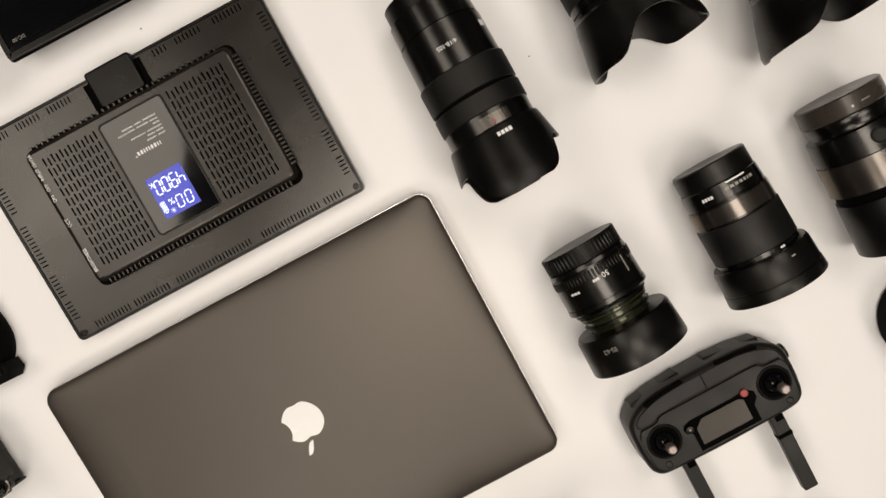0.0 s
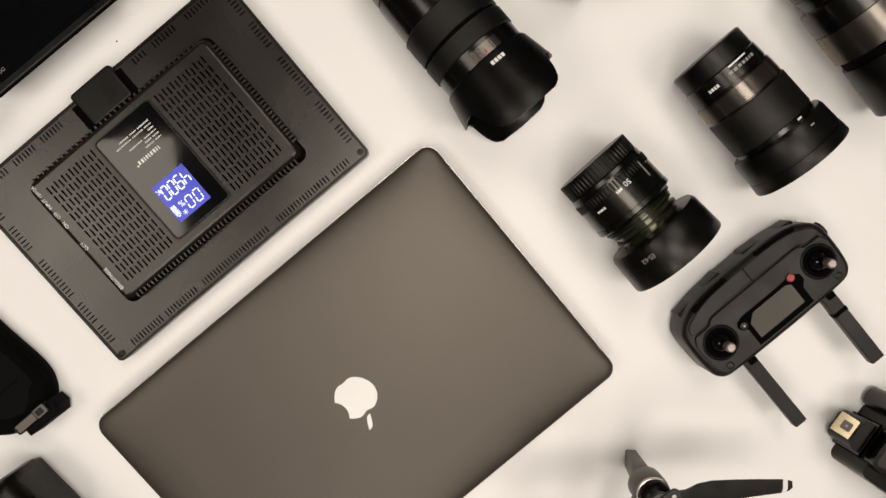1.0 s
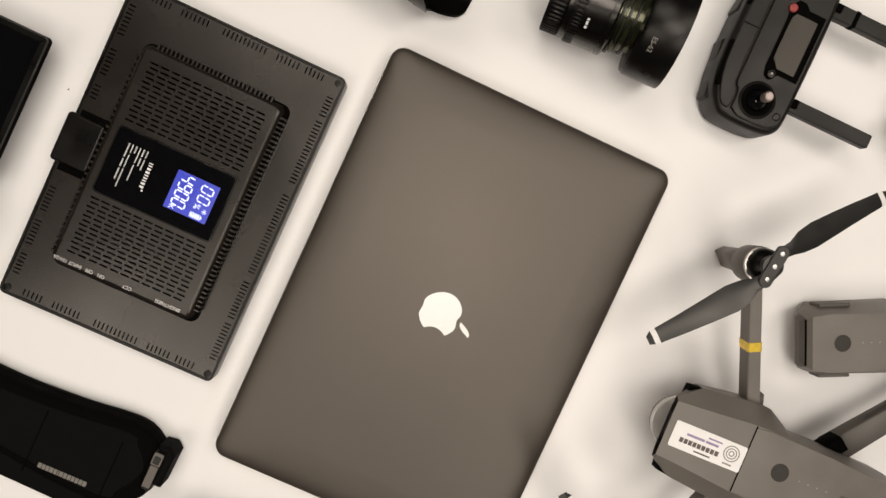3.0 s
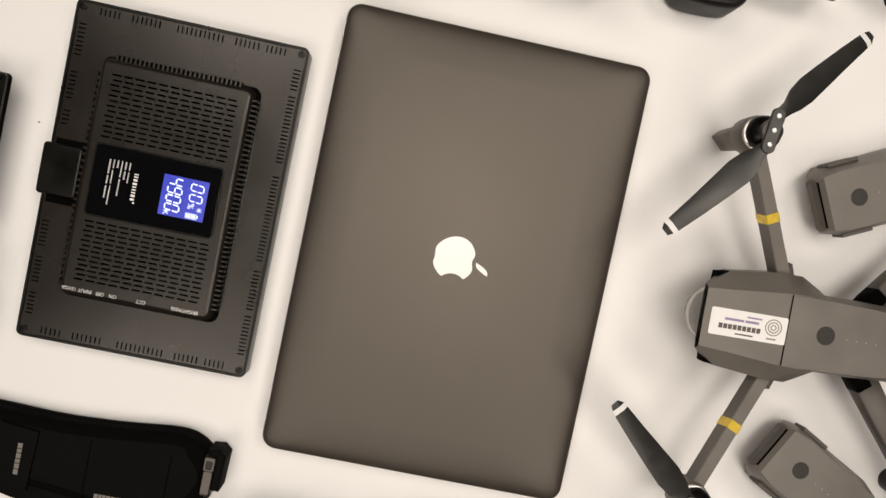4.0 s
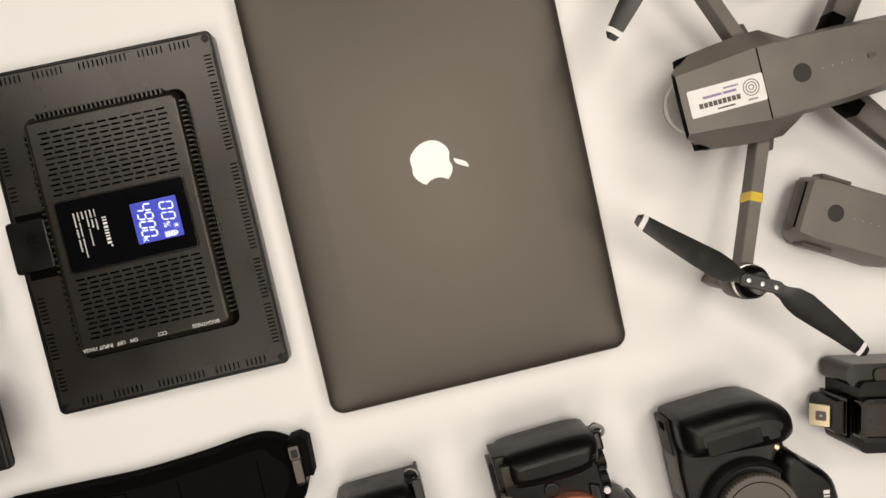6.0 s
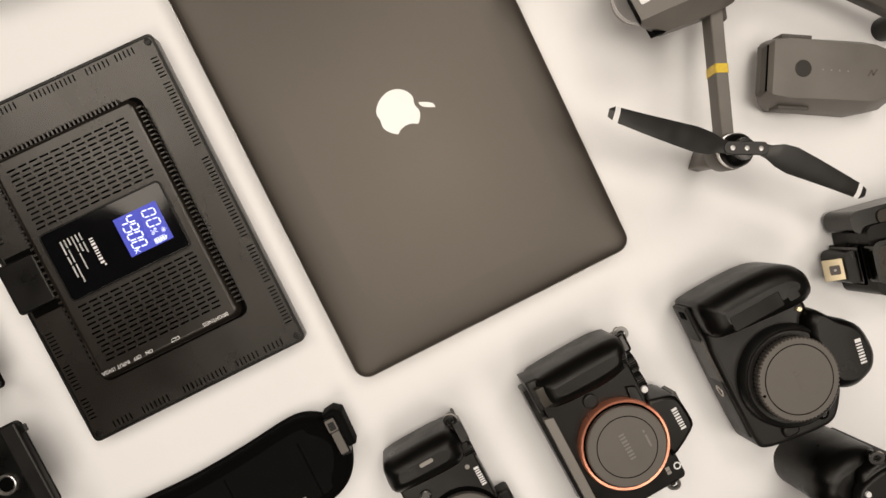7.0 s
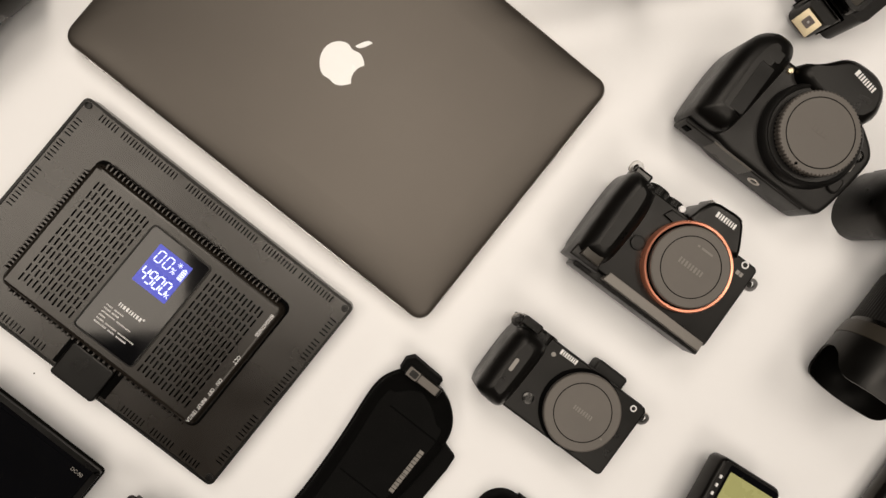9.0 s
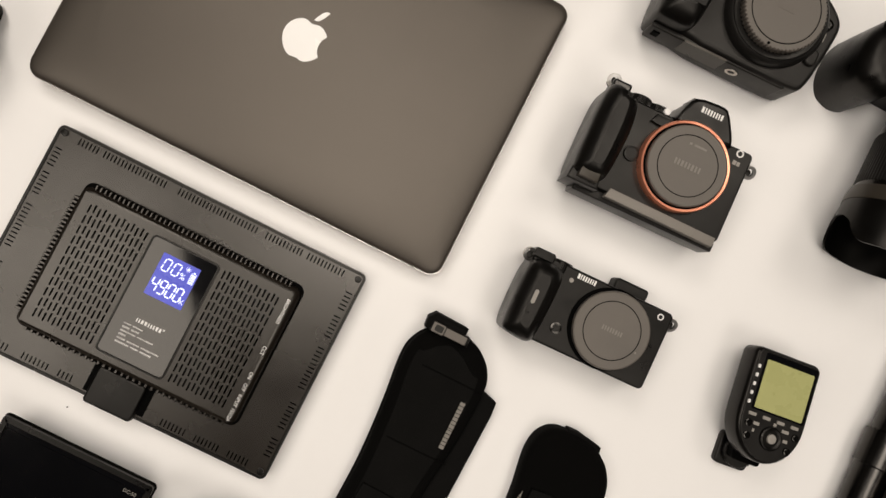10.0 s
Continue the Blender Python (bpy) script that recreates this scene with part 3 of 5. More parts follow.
def lens_thirty():
    t = lens_thing("wide_prime_lens", -0.3965, -0.0062, 1.8, "black prime lens with a bronze band, rubber focus ring and hood", -0.029, 0.0302, 0.085, 0.0405)
    part("rear_cap", lathe([(-0.0295, 0.029), (-0.0285, 0.0302), (-0.0135, 0.0304), (-0.013, 0.0298)]), BLACK, t)
    b = part("barrel", lathe([(-0.0130, 0.0305), (-0.0125, 0.0312), (0.000, 0.0318), (0.0005, 0.031), (0.0015, 0.031), (0.0018, 0.0324), (0.0180, 0.0328), (0.0185, 0.030)]), SATIN, t)
    part("bronze_band", lathe([(0.0030, 0.0322), (0.0032, 0.0327), (0.0165, 0.0330), (0.0168, 0.0324)]), GUNMETAL, t, "brushed bronze metal band")
    part("focus_ring", ribbed(0.0182, 0.0495, 0.0338, 140, 0.00008), RUBBER, t, "wide black rubber focus ring")
    part("front_barrel", lathe([(0.0495, 0.032), (0.0497, 0.0334), (0.0545, 0.0334), (0.0547, 0.032)]), SATIN, t)
    h = part("hood", lathe([(0.0535, 0.0322), (0.0540, 0.0375), (0.0570, 0.0388), (0.0735, 0.0394), (0.0740, 0.0390), (0.0750, 0.0390), (0.0755, 0.0398), (0.0840, 0.0405), (0.0848, 0.0402), (0.0848, 0.0385), (0.060, 0.0365), (0.058, 0.030)], close=False), BLACK, t, "round black lens hood")
    part("front_glass", lathe([(0.060, 0.036), (0.061, 0.02), (0.0615, 0.001)]), GLOSS, t)
    wrapped([0.0165], 0.0313, -0.0112, -18, 0.0012, 0, WHITE, b, "index_line")
    wrapped([0.003, 0.0012, 0.0022, 0.0026, 0.0026, 0.0030, 0.003], 0.0315, -0.0068, -28, 0.0024, 0.0012, FAINT, b, "print_line")
    wrapped([0.0018, 0.0014, 0.0018, 0.0016], 0.0315, -0.0055, 36, 0.0026, 0.0008, WHITE, b, "maker_mark")
    wrapped([0.0022], 0.0325, 0.0050, -58, 0.0024, 0, WHITE, b, "series_mark")
    wrapped([0.0040], 0.0336, 0.0520, -14, 0.0016, 0, WHITE, t, "index_mark")
    wrapped([0.0035], 0.0390, 0.0605, -14, 0.0012, 0, FAINT, h, "index_mark")
    return t


def lens_zoom():
    t = lens_thing("zoom_lens", -0.2525, -0.0033, 0.5, "long black zoom lens with a flared petal hood", -0.262, 0.0325, -0.110, 0.0455, 0.98)
    part("rear_cap", lathe([(-0.2640, 0.029), (-0.2630, 0.0318), (-0.2500, 0.0320), (-0.2495, 0.030)]), BLACK, t)
    b = part("barrel", lathe([(-0.2495, 0.0325), (-0.249, 0.0338), (-0.2300, 0.0345), (-0.2295, 0.0335), (-0.2282, 0.0335), (-0.2278, 0.0352), (-0.1935, 0.0360), (-0.193, 0.034)]), SATIN, t)
    part("zoom_ring", ribbed(-0.1930, -0.1700, 0.0376, 150, 0.0001), RUBBER, t, "broad black zoom ring")
    part("barrel_gap", lathe([(-0.1702, 0.0352), (-0.1672, 0.0352)]), PITCH, t)
    part("focus_ring", ribbed(-0.1675, -0.1520, 0.0378, 150, 0.0001), RUBBER, t, "black focus ring")
    part("front_barrel", lathe([(-0.1522, 0.0350), (-0.1518, 0.0368), (-0.1300, 0.0370), (-0.129, 0.034)]), SATIN, t)
    wrapped([0.0240], 0.0371, -0.1440, -22, 0.0090, 0, GUNMETAL, t, "metal_window")
    wrapped([0.0018], 0.0374, -0.1420, -2, 0.0030, 0, RED, t, "red_index")
    h = part("hood", petal_hood(-0.1375, -0.0875, 0.0395, 0.0482, 0, short=0.45), BLACK, t, "flared black petal hood")
    part("hood_collar", lathe([(-0.1392, 0.0365), (-0.1390, 0.0385), (-0.1372, 0.0393), (-0.1370, 0.0370)], close=False), BLACK, h)
    part("front_glass", lathe([(-0.129, 0.036), (-0.126, 0.02), (-0.125, 0.001)]), GLOSS, t)
    bars([0.0026, 0.0026, 0.0026, 0.0024], 0.0032, 0.0007, 0, 0, 0.0001, 180, WHITE, h, "maker_mark", m=on_barrel(0.0409, -0.1315, -4) @ pose(0, 0, 0, 11))
    writing("4/18-105", 0.0047, 0, 0, 0.0003, 0, WHITE, b, "white focal range lettering", m=on_barrel(0.0358, -0.2100, 6))
    bars([0.0040, 0.0012], 0.0048, 0.0008, 0, 0, 0.0001, 180, WHITE, b, "series_mark", m=on_barrel(0.0354, -0.2165, -58))
    return t


def lens_hooded(name, x, y, rz, front, label, r_front, turn):
    t = lens_thing(name, x, y, rz, label, front - 0.130, 0.0335, front - 0.012, r_front)
    part("rear_cap", ribbed(front - 0.1310, front - 0.1160, 0.0330, 50, 0.0008), BLACK, t)
    part("barrel", lathe([(front - 0.1160, 0.0335), (front - 0.1155, 0.0350), (front - 0.088, 0.0365), (front - 0.0875, 0.0355), (front - 0.086, 0.0355), (front - 0.0855, 0.037), (front - 0.050, 0.0385), (front - 0.0498, 0.0370), (front - 0.0485, 0.0370), (front - 0.0482, 0.0392), (front - 0.040, 0.0394), (front - 0.039, 0.034)]), SATIN, t)
    part("zoom_ring", ribbed(front - 0.082, front - 0.056, 0.0392, 90, 0.0004), RUBBER, t, "black rubber zoom ring")
    h = part("hood", petal_hood(front - 0.0430, front, 0.0405, r_front, turn, short=0.50, broad=True), BLACK, t, "black petal hood")
    part("hood_collar", lathe([(front - 0.0450, 0.0370), (front - 0.0448, 0.0398), (front - 0.0428, 0.0406), (front - 0.0425, 0.037)], close=False), SATIN, h)
    part("front_glass", lathe([(front - 0.038, 0.038), (front - 0.035, 0.02), (front - 0.034, 0.001)]), GLOSS, t)
    wrapped([0.0014, 0.0014, 0.0016], 0.0394, front - 0.0440, 14, 0.0016, 0.0008, WHITE, t)
    return t


def lens_metal():
    t = lens_thing("telephoto_lens", -0.5120, -0.0048, 1.2, "black telephoto lens with a bare metal band and a focus button", -0.030, 0.0330, 0.098, 0.0380)
    part("rear_cap", lathe([(-0.0305, 0.0315), (-0.0295, 0.0328), (-0.0160, 0.0330), (-0.0150, 0.0322), (-0.0148, 0.031)]), SCREEN, t, "dull dark grey rear cap")
    b = part("barrel", lathe([(-0.0150, 0.0315), (-0.0145, 0.0322), (-0.0100, 0.0322), (-0.0080, 0.0310), (-0.0040, 0.0312), (-0.0026, 0.0352), (0.0180, 0.0362), (0.0185, 0.034)]), SATIN, t)
    part("control_ring", lathe([(-0.0018, 0.0345), (-0.0014, 0.0357), (0.0150, 0.0364), (0.0154, 0.0350)]), SATIN, b)
    part("metal_band", lathe([(0.0182, 0.0355), (0.0186, 0.0368), (0.0450, 0.0372), (0.0454, 0.0355)]), GUNMETAL, t, "bronze-tinted bare metal band")
    part("groove", lathe([(0.0452, 0.0345), (0.0530, 0.0345)]), PITCH, t)
    part("hood", lathe([(0.0525, 0.034), (0.0530, 0.0362), (0.0970, 0.0380), (0.0980, 0.0377), (0.0980, 0.0362), (0.060, 0.035), (0.0595, 0.030)], close=False), BLACK, t, "straight black lens hood")
    part("front_glass", lathe([(0.062, 0.035), (0.063, 0.02), (0.064, 0.001)]), GLOSS, t)
    bm = lathe_z([(-0.001, 0.0062), (0.0010, 0.0062), (0.0014, 0.0054), (0.0010, 0.0046)], 0, 0, 28)
    part("focus_button", bm, RUBBER, b, m=on_barrel(0.0362, 0.0075, 8))
    fr = rect(-0.005, 0.005, -0.0065, 0.0065, 0.001, 2)
    part("switch_plate", ring(fr, inset(fr, 0.0012), -0.0006, 0.0008), FAINT, b, m=on_barrel(0.0363, 0.0065, -18))
    bm = block(-0.0015, 0.0015, -0.005, 0.001, 0, 0.0016, 0.0005, 0.0004)
    part("switch", bm, FAINT, b, m=on_barrel(0.0363, 0.0065, -18))
    wrapped([0.0014], 0.0330, -0.0205, 17, 0.0018, 0, WHITE, t, "index_dot")
    wrapped([0.007], 0.0330, -0.0212, -6, 0.0008, 0, FAINT, t, "index_line")
    return t


lens_fifty()
lens_thirty()
lens_zoom()
lens_hooded("standard_zoom_lens", -0.3900, -0.0060, 1.0, -0.1295, "black zoom lens with a scalloped petal hood", 0.0475, 90)
lens_hooded("wide_zoom_lens", -0.5200, -0.0080, 1.0, -0.0800, "large black zoom lens with a scalloped petal hood", 0.0530, 90)
lens_metal()


# ---- a round black lens pouch at the edge ----
def pouch():
    t = thing("lens_pouch", -0.5165, 0.178, "round black padded lens pouch", "pouch")
    part("body", lathe_z([(0.0, 0.036), (0.003, 0.039), (0.030, 0.040), (0.036, 0.038), (0.039, 0.033), (0.040, 0.020)], 0, 0), NYLON, t)
    part("zip", lathe_z([(0.026, 0.0402), (0.0265, 0.0410), (0.0285, 0.0410), (0.029, 0.0402)], 0, 0), BLACK, t)
    return t


pouch()


# ---- remote controller ----
def remote():
    t = thing("remote_controller", -0.3110, 0.1454, "charcoal grey drone remote controller with folded-out phone clamps", "remote controller", rz=0.4, size=1.0)
    def outline():
        half = [(0.0, -0.0312), (0.036, -0.0306), (0.056, -0.0268), (0.067, -0.0200), (0.0735, -0.0120), (0.0740, 0.0120), (0.0720, 0.0300), (0.0660, 0.0365), (0.0580, 0.0385), (0.0, 0.0395)]
        return half[:-1] + [(-x, y) for x, y in half[:0:-1]]
    out = rounded(outline(), 2)
    body = part("body", prism(out, 0.001, 0.036, 0.006, 0.004, 4), RC_GREY, t)
    # raised front plate, upper plate with its split line, black recesses
    z = 0.036
    low = [(-0.0690, -0.0080), (-0.050, -0.0080), (-0.046, -0.0125), (-0.030, -0.0125), (0.030, -0.0125), (0.046, -0.0125), (0.050, -0.0080), (0.0690, -0.0080), (0.0690, 0.0240), (0.0640, 0.0325), (0.0560, 0.0345), (-0.0560, 0.0345), (-0.0640, 0.0325), (-0.0690, 0.0240)]
    part("front_plate", prism(rounded(low, 1), z - 0.003, z + 0.0022, 0.0012, 0, 2), RC_GREY, t)
    top = [(-0.0650, -0.0175), (-0.0500, -0.0245), (-0.0300, -0.0278), (0.0300, -0.0278), (0.0500, -0.0245), (0.0650, -0.0175), (0.0670, -0.0090), (0.0500, -0.0090), (0.0455, -0.0137), (-0.0455, -0.0137), (-0.0500, -0.0090), (-0.0680, -0.0090)]
    part("upper_plate", prism(rounded(top, 1), z - 0.003, z + 0.0018, 0.0012, 0, 2), RC_GREY, t)
    part("split_line", block(-0.0004, 0.0004, -0.0276, -0.014, z + 0.0010, z + 0.0020), PITCH, t, smooth=False)
    for s in (-1, 1):
        # solid near-black bar in place of an open gap, shade included in its colour
        part("antenna_gap_shade", block(min(s * 0.012, s * 0.050), max(s * 0.012, s * 0.050), -0.0322, -0.0282, z - 0.004, z + 0.0004, 0.002, 0.0005), PITCH, t, m=pose(0, 0, 0, 0, 0, s * 6.0))
        part("antenna", block(min(s * 0.008, s * 0.058), max(s * 0.008, s * 0.058), -0.0340, -0.0296, 0.006, z - 0.013, 0.002, 0.002), RC_GREY, t, "folded antenna", m=pose(0, 0, 0, 0, 0, s * 7.0))
    # screen in its black surround
    sur = [(0.0330, 0.0062), (0.0330, 0.0120), (0.0285, 0.0170), (0.0285, 0.0315), (-0.0270, 0.0315), (-0.0270, 0.0150), (-0.0315, 0.0110), (-0.0315, 0.0050), (-0.0250, 0.0030), (-0.0150, 0.0030), (0.0150, 0.0030), (0.0260, 0.0020)][::-1]
    sur = [(-x, y) for x, y in sur][::-1]
    part("screen_surround", prism(sur, z, z + 0.0026, 0.0003, 0, 1), PITCH, t)
    scr = [(-0.0225, 0.0085), (-0.0180, 0.0060), (0.0160, 0.0060), (0.0230, 0.0120), (0.0230, 0.0270), (-0.0225, 0.0270)]
    part("screen", prism(scr, z, z + 0.0029), SCREEN, t, "blank grey screen", smooth=False)
    part("red_button", lathe_z([(z, 0.0036), (z + 0.0040, 0.0034), (z + 0.0044, 0.0026)], -0.0252, 0.0035, 24), RED, t, "round red button")
    part("mode_knob", lathe_z([(z, 0.0042), (z + 0.0040, 0.0040), (z + 0.0052, 0.0030), (z + 0.0054, 0.001)], 0.0290, 0.0090, 24), BLACK, t)
    # small pale disc draws a highlight on the black knob
    part("painted_knob_glint", lathe_z([(z + 0.005, 0.0014), (z + 0.0058, 0.0008)], 0.0290, 0.0090, 12), STICKCAP, t)
    for s in (-1, 1):
        cx, cy = s * 0.0515, 0.0085
        w = part("stick_well", lathe_z([(z, 0.0150), (z + 0.0030, 0.0150), (z + 0.0036, 0.0142), (z + 0.0030, 0.0134), (z + 0.0026, 0.0132)], cx, cy, 48), RC_GREY, t)
        part("well_floor", lathe_z([(z, 0.0133), (z + 0.0030, 0.0130), (z + 0.0026, 0.0090)], cx, cy, 40), PITCH, w)
        st = part("stick", lathe_z([(z + 0.002, 0.0085), (z + 0.0060, 0.0066), (z + 0.0080, 0.0034), (z + 0.0160, 0.0030)], cx, cy, 32), GLOSS, t)
        part("stick_cap", ribbed(-0.0025, 0.0060, 0.0040, 14, 0.0007, 0.0008), STICKCAP, st, "bright metal stick cap", m=pose(cx, cy, z + 0.0160, 90))
        part("round_button", lathe_z([(z, 0.0032), (z + 0.0030, 0.0030), (z + 0.0033, 0.002)], s * 0.0570, 0.0285, 20), BLACK, t)
        x0, x1 = (0.0350, 0.0465) if s > 0 else (-0.0486, -0.0361)
        leg = part("phone_clamp", prism(rect(x0, x1, 0.0380, 0.1105, 0.0015), 0.0240, 0.0320, 0.0008, 0.0008), RC_GREY, t, "flat folded-out phone clamp")
        part("clamp_hinge", block(x0 + 0.001, x0 + 0.008, 0.0360, 0.0430, 0.024, 0.0340, 0.001, 0.001), PITCH, leg)
        if s < 0:
            part("clamp_joint", block(x0 - 0.0003, x1 + 0.0003, 0.0550, 0.0585, 0.0245, 0.0324), PITCH, leg, smooth=False)
    part("dial", lathe([(-0.0775, 0.005), (-0.0770, 0.0070), (-0.0700, 0.0070), (-0.0695, 0.005)], 28), BLACK, t, m=pose(0, -0.004, 0.020, 0, 0, -90))
    return t


remote()


# ---- drone ----
def propeller(parent, cx, cy, z, deg, fold=0.0, bend=0.0):
    """A folding propeller: a hub with two blades; bend: degrees by which the second blade is out of line."""
    h = part("propeller", lathe_z([(z - 0.004, 0.0075), (z - 0.001, 0.0082), (z + 0.0015, 0.0076), (z + 0.002, 0.004)], cx, cy, 28), BLADE, parent, "folding two-bladed propeller hub")
    bm = bmesh.new()
    slab(bm, rect(-0.0165, 0.0165, -0.0048, 0.0048, 0.0045), z + 0.0008, z + 0.0034, 0.0006)
    part("blade_clamp", bm, BLADE, h, m=pose(cx, cy, 0, 0, 0, deg + fold))
    for px in (-0.0105, 0, 0.0105):
        part("pin", lathe_z([(z + 0.003, 0.0019), (z + 0.0040, 0.0017), (z + 0.0041, 0.001)], cx + px * math.cos(radians(deg + fold)), cy + px * math.sin(radians(deg + fold)), 14), STEEL, h)
    for s in (0, 180):
        rows = ((0.006, 0.0040, 0.0040, 8), (0.016, 0.0055, 0.0050, 12), (0.024, 0.0100, 0.0075, 16), (0.034, 0.0118, 0.0085, 17), (0.050, 0.0108, 0.0070, 14), (0.070, 0.0092, 0.0052, 11), (0.0882, 0.0074, 0.0040, 8), (0.0890, 0.0073, 0.0039, 8), (0.0918, 0.0066, 0.0038, 7), (0.0955, 0.0050, 0.0010, 6))

        def blade(a, b):
            bm = bmesh.new()
            pr = None
            for u, lead, trail, tw in rows[a:b]:
                c, q = math.cos(radians(tw)), math.sin(radians(tw))
                row = [bm.verts.new((u * 1.09, v * c, z + 0.0012 + v * q * 0.7 + w + (-0.16 if s == 0 else 0.06) * max(0, u - 0.016))) for v, w in ((-trail, 0.0), (0, 0.0013), (lead, 0.0002), (0, -0.0004))]
                if pr:
                    for k in range(4):
                        bm.faces.new((pr[k], pr[(k + 1) % 4], row[(k + 1) % 4], row[k]))
                else:
                    bm.faces.new(row)
                pr = row
            bm.faces.new(pr)
            return bm
        own = bend if s else 0.0
        m = pose(cx, cy, 0, 0, 0, deg + own + s) @ pose(0, 0.0105 * math.sin(radians(fold - own)), 0)
        bl = part("blade", blade(0, 7), BLADE, parent, m=m)
        part("blade_band", blade(6, 9), WHITE, bl, "white band near the tip", m=m)
        part("blade_tip", blade(8, 10), BLADE, bl, m=m)


def beam(p, q, w, h, w2=None, h2=None):
    """A tapered bar from p to q with chamfered edges."""
    bm = bmesh.new()
    p, q = Vector(p), Vector(q)
    d = (q - p).normalized()
    side = Vector((-d.y, d.x, 0)).normalized()
    up = d.cross(side) * -1 if d.cross(side).z < 0 else d.cross(side)
    rings = []
    for c, a, b in ((p, w / 2, h / 2), (q, (w2 or w) / 2, (h2 or h) / 2)):
        k = min(a, b) * 0.14
        rings.append([bm.verts.new(c + side * u + up * v) for u, v in ((-a + k, -b), (a - k, -b), (a, -b + k), (a, b - k), (a - k, b), (-a + k, b), (-a, b - k), (-a, -b + k))])
    for i in range(8):
        bm.faces.new((rings[0][i], rings[0][(i + 1) % 8], rings[1][(i + 1) % 8], rings[1][i]))
    bm.faces.new(rings[0])
    bm.faces.new(rings[1])
    return bm


def drone():
    t = thing("drone", 0.0024, 0.1930, "grey drone with gold arm bands and a white sticker", "drone", rz=2.4, size=1.025)

    def section(y, w, wt, z0, z1, zt):
        return [(-w * 0.72, y, z0), (w * 0.72, y, z0), (w, y, z0 + 0.010), (w, y, z1), (wt, y, zt), (-wt, y, zt), (-w, y, z1), (-w, y, z0 + 0.010)]
    lip = [(-0.0175, -0.0070, 0.0655), (0.0175, -0.0070, 0.0655), (0.0240, -0.0070, 0.0664), (0.0240, -0.0070, 0.0680), (0.0214, -0.0070, 0.0722), (-0.0214, -0.0070, 0.0722), (-0.0240, -0.0070, 0.0680), (-0.0240, -0.0070, 0.0664)]
    nose = loft([section(0.0060, 0.0215, 0.0180, 0.044, 0.0560, 0.0620), lip, section(0.0130, 0.0360, 0.0228, 0.034, 0.060, 0.0733), section(0.052, 0.0405, 0.0265, 0.026, 0.060, 0.0750), section(0.068, 0.0405, 0.0270, 0.026, 0.060, 0.0752), section(0.0830, 0.0320, 0.0255, 0.028, 0.060, 0.0752)])
    body = part("body", soften(nose, 0.0012), DRONE, t)
    tail = loft([section(0.0550, 0.0258, 0.0248, 0.040, 0.070, 0.0756), section(0.066, 0.0285, 0.0262, 0.034, 0.064, 0.0764), section(0.1150, 0.0290, 0.0250, 0.030, 0.062, 0.0764), section(0.1700, 0.0270, 0.0210, 0.030, 0.060, 0.0740), section(0.1950, 0.0200, 0.0150, 0.034, 0.056, 0.0680)])
    bat = part("battery", soften(tail, 0.0012), DRONE, t, "grey battery clipped into the body")
    part("battery_seam", block(-0.0262, 0.0262, 0.0545, 0.0550, 0.070, 0.0760), PITCH, t, smooth=False)
    part("power_button", lathe_z([(0.0755, 0.0068), (0.0768, 0.0068), (0.0770, 0.0064)], -0.0005, 0.0835, 36), DARKBUTTON, bat, "round dark power button")
    for i in range(4):
        part("indicator", lathe_z([(0.076, 0.0008), (0.07665, 0.0007)], 0.0, 0.0995 + i * 0.0075, 10), FAINT, bat)
    bars([0.006], 0.003, 0, 0, 0.138, 0.0764, 90, INK, bat, "maker_mark")
    st = part("sticker", block(-0.0085, 0.0115, -0.0022, 0.0545, 0.0752, 0.0757, 0.0015), STICKER, t, "white owner sticker", smooth=False, m=pose(0, 0.0035, -0.0024, 2.6))
    k = pose(0, 0.0035, -0.0024, 2.6)
    zs = 0.0757
    bars([0.0028] * 9, 0.0036, 0.0007, 0.0042, 0.0200, zs, -90, INK, st, "printed_bar", m=k)
    bars([0.013], 0.0011, 0, 0.0088, 0.0240, zs, -90, INK, st, "printed_bar", m=k)
    bars([0.010, 0.014], 0.0018, 0.001, -0.0012, 0.0210, zs, -90, VIOLET, st, "printed_bar", m=k)
    bars([0.011], 0.0012, 0, -0.0045, 0.0300, zs, -90, VIOLET, st, "printed_bar", m=k)
    bars([0.007], 0.0012, 0, 0.0085, 0.0440, zs, -90, FAINT, st, "printed_bar", m=k)
    for r in (0.0062, 0.0042, 0.0022):
        part("round_mark", ring(disc(0.0, 0.0445, r, 28), disc(0.0, 0.0445, r - 0.0008, 28), zs, zs + 0.0002), FAINT, st, smooth=False, m=k)
    # camera bubble under the nose
    part("gimbal_cover", lathe_z([(0.012, 0.006), (0.015, 0.015), (0.022, 0.0200), (0.034, 0.0215), (0.046, 0.0205), (0.052, 0.016)], 0.0, 0.0190, 40), CLEAR, t, "clear plastic bubble over the camera").visible_shadow = False
    part("bubble_rim", ring(disc(0, 0.0190, 0.0222, 40), disc(0, 0.0190, 0.0205, 40), 0.030, 0.034), STICKER, t, "pale rim of the bubble")
    part("gimbal_camera", block(-0.010, 0.010, 0.003, 0.019, 0.022, 0.044, 0.003, 0.003), DRONE_SIDE, t)
    for s in (-1, 1):
        vent = [(s * 0.0268, 0.0030), (s * 0.0345, 0.0036), (s * 0.0360, 0.0140), (s * 0.0335, 0.0150)]
        part("nose_vent", prism(vent if s > 0 else vent[::-1], 0.050, 0.0600, 0.0006, 0, 1), PITCH, t, "black corner vent")
        # front arm
        a, b = (s * 0.0360, 0.0580, 0.047), (s * 0.1265, 0.0140, 0.060)
